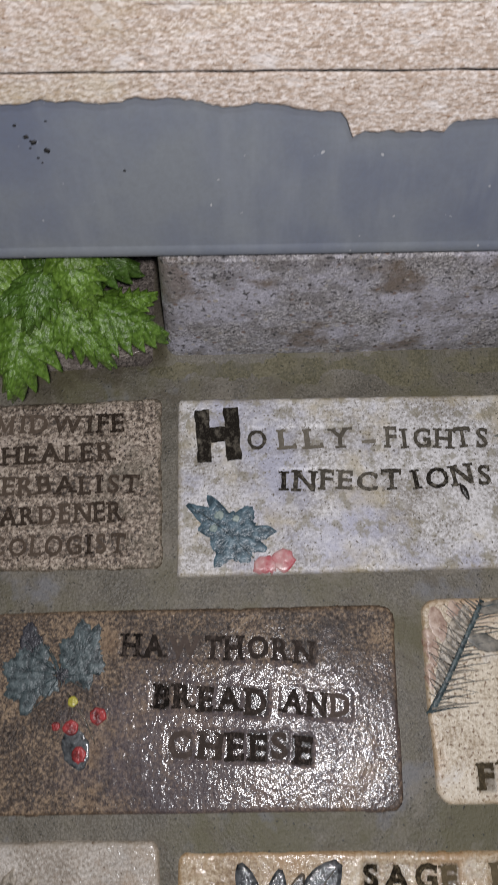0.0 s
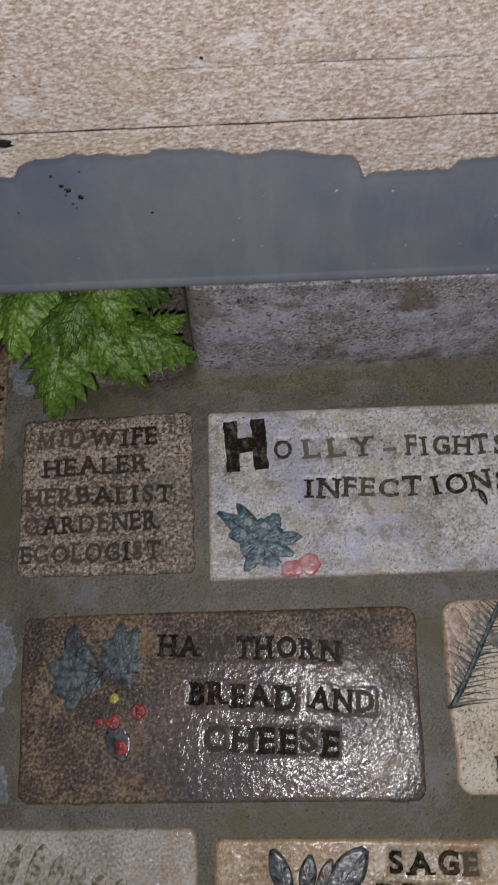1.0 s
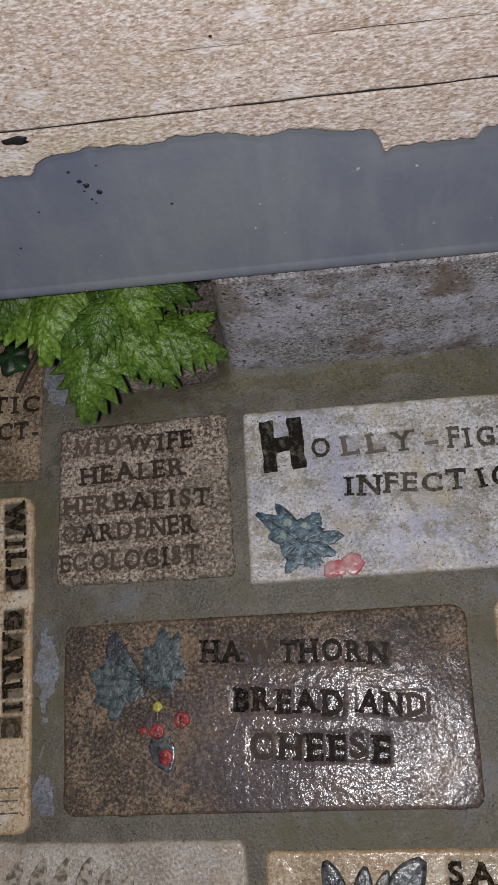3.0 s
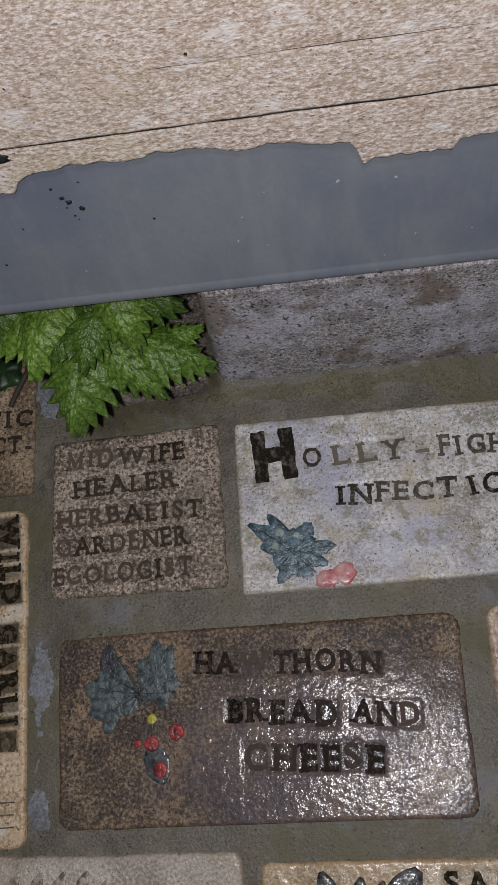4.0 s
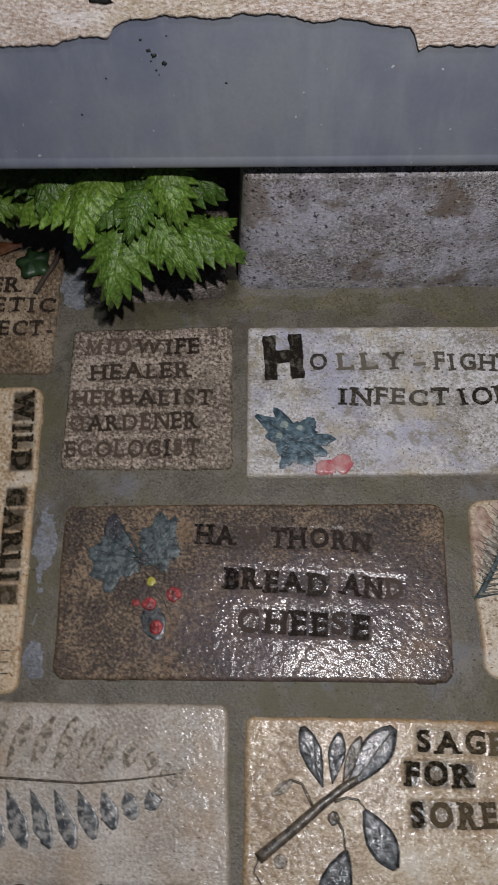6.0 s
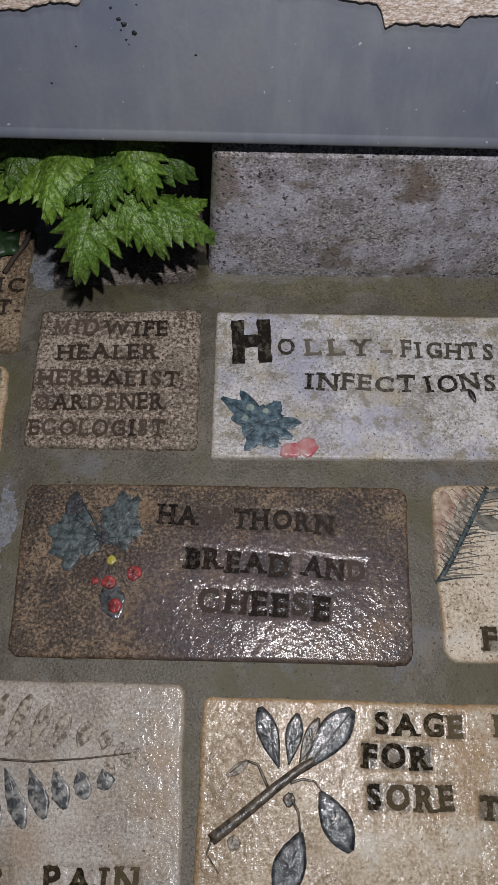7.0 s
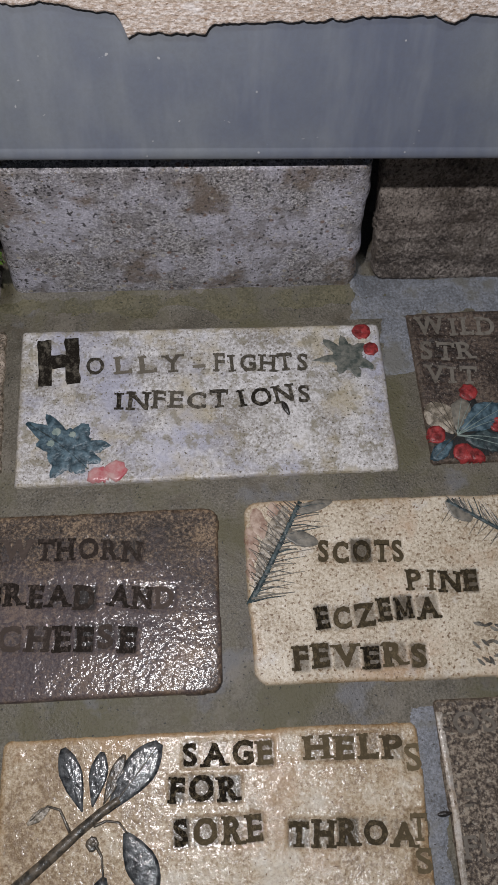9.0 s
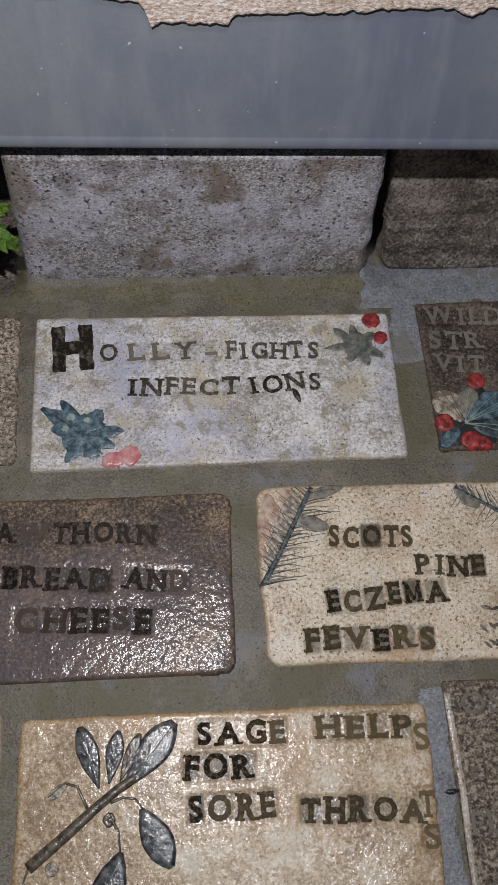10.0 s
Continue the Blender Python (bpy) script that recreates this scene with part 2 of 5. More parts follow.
ROUGH_GREY = mineral("rough_grey_brown_clay", [(0.06, 0.049, 0.042), (0.185, 0.158, 0.138), (0.39, 0.345, 0.305)], 520, 40, ((0.62, 0.68), (0.025, 0.02, 0.018)),
                     [(60, 0.54, 0.64, (0.10, 0.08, 0.062), 0.6)], (0.6, 0.8), 0.9, 420)


def concrete():
    """Cast grey concrete: sand grain, bits of aggregate, pits, lavender bloom and ochre stains."""
    m, nodes, links, bsdf = shader("grey_concrete")
    coords = nodes.new("ShaderNodeTexCoord").outputs["Object"]
    sand = noise_node(nodes, links, coords, 620, 6, 0.85)
    colour = ramp(nodes, links, sand, [(0.38, (0.10, 0.094, 0.094)), (0.49, (0.40, 0.385, 0.395)), (0.58, (0.94, 0.92, 0.94))])
    bloom = noise_node(nodes, links, coords, 17, 5, 0.62)
    colour = mix(nodes, links, ramp(nodes, links, bloom, [(0.45, grey(0)), (0.58, grey(0.55))]), colour, (0.84, 0.84, 1.0))
    dull = noise_node(nodes, links, coords, 62, 5, 0.7)
    colour = mix(nodes, links, ramp(nodes, links, dull, [(0.5, grey(0)), (0.6, grey(0.6))]), colour, (0.27, 0.25, 0.25))
    ochre = noise_node(nodes, links, coords, 25, 5, 0.68)
    colour = mix(nodes, links, ramp(nodes, links, ochre, [(0.52, grey(0)), (0.61, grey(0.68))]), colour, (0.22, 0.155, 0.09))
    for scale, limit, stops in ((250, 0.36, [(0.0, (0.13, 0.13, 0.14)), (0.3, (0.34, 0.32, 0.30)), (0.55, (0.62, 0.57, 0.47)), (0.75, (0.30, 0.19, 0.14)), (0.9, (0.74, 0.71, 0.68))]),
                                (520, 0.32, [(0.0, (0.05, 0.048, 0.05)), (0.45, (0.20, 0.19, 0.19)), (0.7, (0.7, 0.68, 0.66)), (0.9, (0.42, 0.34, 0.22))])):
        cells = nodes.new("ShaderNodeTexVoronoi")
        cells.inputs["Scale"].default_value = scale
        links.new(coords, cells.inputs["Vector"])
        sep = nodes.new("ShaderNodeSeparateColor")
        links.new(cells.outputs["Color"], sep.inputs[0])
        tone = ramp(nodes, links, sep.outputs[0], stops)
        tone.node.color_ramp.interpolation = "CONSTANT"
        picked = ramp(nodes, links, sep.outputs[1], [(0.66, grey(0)), (0.67, grey(0.8))])
        near = ramp(nodes, links, cells.outputs["Distance"], [(limit - 0.08, grey(1)), (limit + 0.06, grey(0))])
        colour = mix(nodes, links, mix(nodes, links, 1.0, picked, near, "MULTIPLY"), colour, tone)
    pits = noise_node(nodes, links, coords, 430, 2, 0.5)
    colour = mix(nodes, links, ramp(nodes, links, pits, [(0.63, grey(0)), (0.67, grey(0.9))]), colour, (0.045, 0.042, 0.045))
    links.new(colour, bsdf.inputs["Base Color"])
    bsdf.inputs["Roughness"].default_value = 0.62
    b = nodes.new("ShaderNodeBump")
    b.inputs["Strength"].default_value, b.inputs["Distance"].default_value = 1.0, 0.0012
    links.new(noise_node(nodes, links, coords, 640, 4, 0.7), b.inputs["Height"])
    links.new(b.outputs["Normal"], bsdf.inputs["Normal"])
    return m


CONCRETE = concrete()
CREAM_FACING = mineral("cream_weathered_facing", [(0.42, 0.315, 0.24), (0.585, 0.49, 0.42), (0.80, 0.735, 0.69)], 1000, 60, ((0.66, 0.72), (0.27, 0.17, 0.105)),
                       [(45, 0.54, 0.66, (0.46, 0.345, 0.25), 0.4), (90, 0.58, 0.64, (0.84, 0.81, 0.80), 0.6), (14, 0.58, 0.68, (0.50, 0.44, 0.22), 0.25)],
                       (0.55, 0.75), 0.8, 800, (0.5, 1.0, 1.0), None, 800, None, 0.1)


def board_paint():
    m, nodes, links, bsdf = shader("slate_grey_paint")
    coords = nodes.new("ShaderNodeTexCoord").outputs["Object"]
    broad = noise_node(nodes, links, coords, 9, 5, 0.6)
    colour = ramp(nodes, links, broad, [(0.40, (0.15, 0.174, 0.235)), (0.5, (0.185, 0.209, 0.255)), (0.6, (0.214, 0.237, 0.262))])
    fine = noise_node(nodes, links, coords, 500, 4, 0.7)
    colour = mix(nodes, links, ramp(nodes, links, fine, [(0.35, grey(0.25)), (0.65, grey(0))]), colour, (0.14, 0.144, 0.155))
    fleck = noise_node(nodes, links, coords, 330, 1, 0.4)
    colour = mix(nodes, links, ramp(nodes, links, fleck, [(0.785, grey(0)), (0.81, grey(0.55))]), colour, (0.7, 0.7, 0.7))
    streak = noise_node(nodes, links, coords, 60, 3, 0.6, (1.6, 0.35, 0.35))
    colour = mix(nodes, links, ramp(nodes, links, streak, [(0.48, grey(0)), (0.7, grey(0.22))]), colour, (0.32, 0.345, 0.37))
    links.new(colour, bsdf.inputs["Base Color"])
    links.new(ramp(nodes, links, broad, [(0.3, grey(0.5)), (0.7, grey(0.62))]), bsdf.inputs["Roughness"])
    b = nodes.new("ShaderNodeBump")
    b.inputs["Strength"].default_value, b.inputs["Distance"].default_value = 0.12, 0.0006
    links.new(fine, b.inputs["Height"])
    links.new(b.outputs["Normal"], bsdf.inputs["Normal"])
    return m


BOARD = board_paint()


def plain(name, low, high, scale=600, rough=0.5, bump=0.3, coat=0.0, random_tone=0.0, spread=(0.35, 0.65), coat_rough=0.24):
    """A two-tone grain; with random_tone each object is lightened by chance."""
    m, nodes, links, bsdf = shader(name)
    coords = nodes.new("ShaderNodeTexCoord").outputs["Object"]
    fac = noise_node(nodes, links, coords, scale, 4, 0.6)
    colour = ramp(nodes, links, fac, [(spread[0], low), (spread[1], high)])
    if random_tone:
        info = nodes.new("ShaderNodeObjectInfo")
        k = ramp(nodes, links, info.outputs["Random"], [(0.45, grey(0)), (1.0, grey(random_tone))])
        colour = mix(nodes, links, k, colour, high)
    links.new(colour, bsdf.inputs["Base Color"])
    bsdf.inputs["Roughness"].default_value = rough
    bsdf.inputs["Coat Weight"].default_value, bsdf.inputs["Coat Roughness"].default_value = coat, coat_rough
    b = nodes.new("ShaderNodeBump")
    b.inputs["Strength"].default_value, b.inputs["Distance"].default_value = bump, 0.001
    links.new(fac, b.inputs["Height"])
    links.new(b.outputs["Normal"], bsdf.inputs["Normal"])
    links.new(b.outputs["Normal"], bsdf.inputs["Coat Normal"])
    return m


def ink(name, dark, faint):
    """Stamped oxide colour: object colour's red says how strong a stamp is."""
    m, nodes, links, bsdf = shader(name)
    coords = nodes.new("ShaderNodeTexCoord").outputs["Object"]
    info = nodes.new("ShaderNodeObjectInfo")
    sep = nodes.new("ShaderNodeSeparateColor")
    links.new(info.outputs["Color"], sep.inputs[0])
    colour = mix(nodes, links, sep.outputs[0], faint, dark)
    shift = nodes.new("ShaderNodeVectorMath")
    shift.operation = "MULTIPLY_ADD"
    shift.inputs[0].default_value = (37, 19, 11)
    links.new(info.outputs["Random"], shift.inputs[1])
    links.new(coords, shift.inputs[2])
    coords = shift.outputs["Vector"]
    worn = noise_node(nodes, links, coords, 4.5, 5, 0.7)
    colour = mix(nodes, links, ramp(nodes, links, worn, [(0.5, grey(0)), (0.66, grey(0.6))]), colour, faint)
    rub = noise_node(nodes, links, coords, 55, 3, 0.7)
    colour = mix(nodes, links, ramp(nodes, links, rub, [(0.56, grey(0)), (0.68, grey(0.25))]), colour, faint)
    links.new(colour, bsdf.inputs["Base Color"])
    bsdf.inputs["Roughness"].default_value = 0.85
    bsdf.inputs["Specular IOR Level"].default_value = 0.15
    return m


INK_HOLLY = ink("charcoal_oxide", (0.014, 0.011, 0.008), (0.27, 0.24, 0.19))
INK_CREAM = ink("olive_brown_oxide", (0.012, 0.009, 0.005), (0.20, 0.155, 0.09))
INK_GRIT = ink("umber_oxide", (0.025, 0.017, 0.012), (0.16, 0.12, 0.09))
INK_PURPLE = ink("black_brown_oxide", (0.006, 0.0045, 0.003), (0.13, 0.10, 0.085))
INK_PALE = ink("pale_clay_letters", (0.26, 0.235, 0.20), (0.09, 0.075, 0.06))
TEAL = plain("blue_green_glaze", (0.022, 0.05, 0.068), (0.12, 0.195, 0.24), 230, 0.45, 0.9, 0.35, 0.0, (0.4, 0.62))
HAW_TEAL = plain("worn_teal_glaze", (0.022, 0.034, 0.038), (0.115, 0.15, 0.155), 260, 0.5, 1.0, 0.3, 0.0, (0.38, 0.62))
HAW_DARK = plain("dark_blue_black_glaze", (0.012, 0.012, 0.017), (0.05, 0.05, 0.06), 260, 0.5, 1.0, 0.3, 0.0, (0.38, 0.62))
TEAL_DARK = plain("dark_teal_glaze", (0.014, 0.026, 0.03), (0.07, 0.105, 0.11), 230, 0.5, 0.9, 0.2, 0.0, (0.4, 0.62))
PALE_TEAL = plain("pale_green_glaze", (0.20, 0.27, 0.25), (0.36, 0.42, 0.38), 230, 0.5, 0.5, 0.2)
FADED_GREEN = plain("faded_green_stain", (0.06, 0.075, 0.065), (0.21, 0.21, 0.18), 240, 0.5, 0.6, 0.2, 0.0, (0.38, 0.62))
GREY_GREEN = plain("grey_green_stain", (0.10, 0.095, 0.08), (0.27, 0.245, 0.20), 220, 0.5, 0.3, 0.2)
RED = plain("red_glaze", (0.13, 0.012, 0.012), (0.44, 0.05, 0.05), 220, 0.45, 0.8, 0.25, 0.0, (0.4, 0.6))
PINK = plain("worn_pink_red_glaze", (0.52, 0.10, 0.12), (0.62, 0.40, 0.38), 160, 0.4, 0.3, 0.4)
YELLOW = plain("yellow_glaze", (0.40, 0.36, 0.04), (0.55, 0.50, 0.10), 300, 0.4, 0.2, 0.4)
SAGE_GLAZE = plain("dark_blue_grey_glaze", (0.012, 0.014, 0.016), (0.11, 0.12, 0.125), 260, 0.5, 0.5, 1.0, 0.0, (0.42, 0.62), 0.11)
STEM_BROWN = plain("brown_relief_stain", (0.035, 0.03, 0.022), (0.15, 0.12, 0.085), 300, 0.45, 0.5, 0.8, 0.0, (0.4, 0.6), 0.16)
FERN_STAIN = plain("grey_brown_fern_stain", (0.15, 0.125, 0.09), (0.46, 0.40, 0.32), 260, 0.45, 0.9, 0.4, 0.0, (0.42, 0.58))
PINKISH = plain("pinkish_brown_stain", (0.30, 0.18, 0.125), (0.56, 0.42, 0.33), 200, 0.5, 0.5, 0.3, 0.0, (0.4, 0.6))
FERN_BLUE = plain("blue_grey_fern_glaze", (0.05, 0.056, 0.06), (0.32, 0.31, 0.29), 240, 0.45, 0.45, 1.0, 0.0, (0.44, 0.58), 0.16)
FEATHER = plain("streaked_brown_stain", (0.028, 0.026, 0.026), (0.14, 0.112, 0.088), 300, 0.5, 0.5, 0.2)
BLACK_MARK = plain("black_dirt_and_shade", (0.008, 0.008, 0.008), (0.02, 0.02, 0.02), 800, 0.6)
BUG_SHELL = plain("black_brown_bug_shell", (0.008, 0.006, 0.005), (0.03, 0.024, 0.02), 700, 0.35, 0.4, 0.5)
DEAD = plain("dead_leaf_brown", (0.16, 0.055, 0.02), (0.34, 0.14, 0.06), 150, 0.5, 0.3)
IVY_GREEN = plain("dark_ivy_green", (0.012, 0.03, 0.01), (0.03, 0.07, 0.025), 150, 0.4, 0.3)
TWIG = plain("twig_brown", (0.03, 0.022, 0.016), (0.07, 0.05, 0.035), 300, 0.7)
STEM_GREEN = plain("nettle_stem_green", (0.05, 0.09, 0.02), (0.10, 0.16, 0.04), 200, 0.5)


def nettle_green():
    m, nodes, links, bsdf = shader("nettle_leaf_green")
    coords = nodes.new("ShaderNodeTexCoord").outputs["Object"]
    info = nodes.new("ShaderNodeObjectInfo")
    fac = noise_node(nodes, links, coords, 420, 4, 0.6)
    colour = ramp(nodes, links, fac, [(0.36, (0.058, 0.115, 0.014)), (0.5, (0.108, 0.20, 0.026)), (0.64, (0.175, 0.30, 0.055))])
    tone = ramp(nodes, links, info.outputs["Random"], [(0, (0.5, 0.58, 0.6)), (1, (1.35, 1.3, 1.25))])
    colour = mix(nodes, links, 1.0, colour, tone, "MULTIPLY")
    # furrows mixed to darker green: shade of their depth put into the colour
    furrow_shade = nodes.new("ShaderNodeAttribute")
    furrow_shade.attribute_name = "furrow"
    colour = mix(nodes, links, ramp(nodes, links, furrow_shade.outputs["Fac"], [(0.15, grey(0)), (0.9, grey(0.5))]), colour, (0.03, 0.072, 0.014))
    dew = noise_node(nodes, links, coords, 850, 1, 0.4)
    colour = mix(nodes, links, ramp(nodes, links, dew, [(0.68, grey(0)), (0.72, grey(0.5))]), colour, (0.40, 0.48, 0.28))
    links.new(colour, bsdf.inputs["Base Color"])
    bsdf.inputs["Roughness"].default_value = 0.34
    b = nodes.new("ShaderNodeBump")
    b.inputs["Strength"].default_value, b.inputs["Distance"].default_value = 0.65, 0.001
    links.new(noise_node(nodes, links, coords, 560, 3, 0.6), b.inputs["Height"])
    links.new(b.outputs["Normal"], bsdf.inputs["Normal"])
    return m


NETTLE = nettle_green()

# ---- ground ----
bm = bmesh.new()
bmesh.ops.create_grid(bm, x_segments=4, y_segments=4, size=30)
bmesh.ops.translate(bm, verts=bm.verts, vec=(0, 0, -0.02))
ground = part("ground", bm, SOIL)
tagged(ground, "dark damp garden soil round the brick paving", "ground", kind="structure")

# mortar bed of the paving, rising to a fillet against the block's foot
gx, gy = np.meshgrid(np.arange(-480, 520, 2.0), np.arange(-420, 420, 2.0), indexing="ij")
gz = -2.6 + 0.7 * fbm(gx, gy, 40, 11) + 0.35 * fbm(gx, gy, 9, 12) + 0.2 * fbm(gx, gy, 4, 13)
near_block = np.clip(1 - np.maximum(np.abs(gx - 59) - 104, 0) / 9, 0, 1) * np.clip((gy - 199) / 16, 0, 1)
gz = gz + 5.5 * near_block ** 1.4
rim = np.maximum(np.abs(gx - 20) / 500, np.abs(gy) / 420)
gz = np.where(rim > 0.985, -25, gz)
pavement = placed("pavement", grid_mesh("pavement", gx * MM, gy * MM, gz * MM), MORTAR)
tagged(pavement, "damp mossy grey mortar bed between stamped clay bricks", "pavement", kind="structure")

# ---- bricks ----
GLYPHS = {}
# feet and heads that take a slab serif, as shares of the letter's width
SERIFS = {"H": ((0.12, 0.88), (0.12, 0.88)), "I": ((0.5,), (0.5,)), "N": ((0.12,), (0.12, 0.88)), "F": ((0.14,), (0.14,)), "E": ((0.14,), (0.14,)),
          "T": ((0.5,), ()), "L": ((0.14,), (0.14,)), "Y": ((0.5,), (0.1, 0.9)), "A": ((0.1, 0.9), ()), "R": ((0.14, 0.88), (0.14,)), "P": ((0.14,), (0.14,)),
          "B": ((0.14,), (0.14,)), "D": ((0.14,), (0.14,)), "W": ((), (0.08, 0.92)), "M": ((0.1, 0.9), (0.1, 0.9)), "V": ((), (0.1, 0.9)), "Z": ((), ()), "K": ((0.14, 0.9), (0.14, 0.9))}

# ends of arms that hang or stand
TICKS = {"E": ((0.93, 0.86), (0.93, 0.14)), "F": ((0.93, 0.86),), "L": ((0.93, 0.14),), "T": ((0.06, 0.86), (0.94, 0.86)), "Z": ((0.08, 0.86), (0.92, 0.14)),
         "S": ((0.86, 0.82), (0.12, 0.18)), "C": ((0.92, 0.8),), "G": ((0.92, 0.8),)}


def wear(bm, variant):
    """Uneven, worn outlines for a stamped letter."""
    for _ in range(3):
        bmesh.ops.subdivide_edges(bm, edges=[e for e in bm.edges if (e.verts[0].co - e.verts[1].co).xy.length > 0.14], cuts=1)
    for v in bm.verts:
        p = Vector((v.co.x * 5, v.co.y * 5, 7.3 * variant))
        v.co.x += 0.05 * noise.noise(p)
        v.co.y += 0.04 * noise.noise(p + Vector((9, 4, 0)))


def glyph(ch, bold):
    """A letter one unit high and one wide, lying flat, with slab serifs; also its natural width. bold: stroke offset and variant of wear."""
    if (ch, bold) in GLYPHS:
        return GLYPHS[ch, bold]
    if ch == "I":
        bm = bmesh.new()
        for k, (y, w, h) in enumerate(((0.5, 0.46, 1.0), (0.06, 1.0, 0.12), (0.94, 1.0, 0.12))):
            bmesh.ops.create_cube(bm, size=1, matrix=Matrix.Translation((0.5, y, 0.002 * k)) @ Matrix.Diagonal((w, h, 0.04, 1)))
        wear(bm, bold[1])
        mesh = bpy.data.meshes.new("letter")
        bm.to_mesh(mesh)
        bm.free()
        GLYPHS[ch, bold] = mesh, 0.44
        return GLYPHS[ch, bold]
    if ch == "M":
        bm = bmesh.new()
        bars = [((0.17, 0), (0.17, 1), 0.17), ((0.83, 0), (0.83, 1), 0.2), ((0.14, 0.97), (0.5, 0.12), 0.2), ((0.86, 0.97), (0.5, 0.12), 0.12),
                ((0.0, 0.06), (0.36, 0.06), 0.0), ((0.64, 0.06), (1.0, 0.06), 0.0), ((0.0, 0.94), (0.22, 0.94), 0.0), ((0.78, 0.94), (1.0, 0.94), 0.0)]
        for k, (p, q, w) in enumerate(bars):
            dx, dy = (w / 2, 0) if w else (0, 0.06)
            pts = [(p[0] - dx, p[1] - dy), (p[0] + dx, p[1] + dy) if w else (q[0], q[1] - dy), (q[0] + dx, q[1] + dy), (q[0] - dx, q[1] - dy) if w else (p[0], p[1] + dy)]
            low = [bm.verts.new((x, y, -0.02)) for x, y in pts]
            high = [bm.verts.new((x, y, 0.02 + 0.002 * k)) for x, y in pts]
            bm.faces.new(high), bm.faces.new(low[::-1])
            for i in range(4):
                bm.faces.new((low[i], low[(i + 1) % 4], high[(i + 1) % 4], high[i]))
        bmesh.ops.recalc_face_normals(bm, faces=bm.faces)
        wear(bm, bold[1])
        mesh = bpy.data.meshes.new("letter")
        bm.to_mesh(mesh)
        bm.free()
        GLYPHS[ch, bold] = mesh, 0.95
        return GLYPHS[ch, bold]
    font = bpy.data.curves.new("letter", "FONT")
    font.body, font.offset, font.extrude, font.resolution_u = ch, bold[0], 0.02, 3
    ob = new("letter_source", font)
    bpy.context.view_layer.update()
    mesh = bpy.data.meshes.new_from_object(ob.evaluated_get(bpy.context.evaluated_depsgraph_get()))
    bpy.data.objects.remove(ob)
    co = np.array([v.co[:] for v in mesh.vertices])
    low, high = co.min(0), co.max(0)
    cap = 0.73 if ch == "-" else high[1] - low[1]
    wide = high[0] - low[0]
    shift = 0.0 if ch == "-" else low[1]
    bm = bmesh.new()
    bm.from_mesh(mesh)
    bpy.data.meshes.remove(mesh)
    for v in bm.verts:
        v.co.x = (v.co.x - low[0]) / wide
        v.co.y = (v.co.y - shift) / cap
    feet, heads = ((), ()) if bold[0] > 0.07 else SERIFS.get(ch, ((), ()))
    span = min(0.62, 0.4 * cap / wide + 0.06)
    for spots, y in ((feet, 0.06), (heads, 0.94)):
        for x in spots:
            m = Matrix.Translation((x, y, 0.004)) @ Matrix.Diagonal((span, 0.13, 0.045, 1))
            bmesh.ops.create_cube(bm, size=1, matrix=m)
    for x, y in TICKS.get(ch, ()):
        bmesh.ops.create_cube(bm, size=1, matrix=Matrix.Translation((x, y, 0.006)) @ Matrix.Diagonal((0.13 * min(1.3, 0.8 * cap / wide), 0.28, 0.045, 1)))
    wear(bm, bold[1])
    mesh = bpy.data.meshes.new("letter")
    bm.to_mesh(mesh)
    bm.free()
    GLYPHS[ch, bold] = mesh, wide / cap
    return GLYPHS[ch, bold]


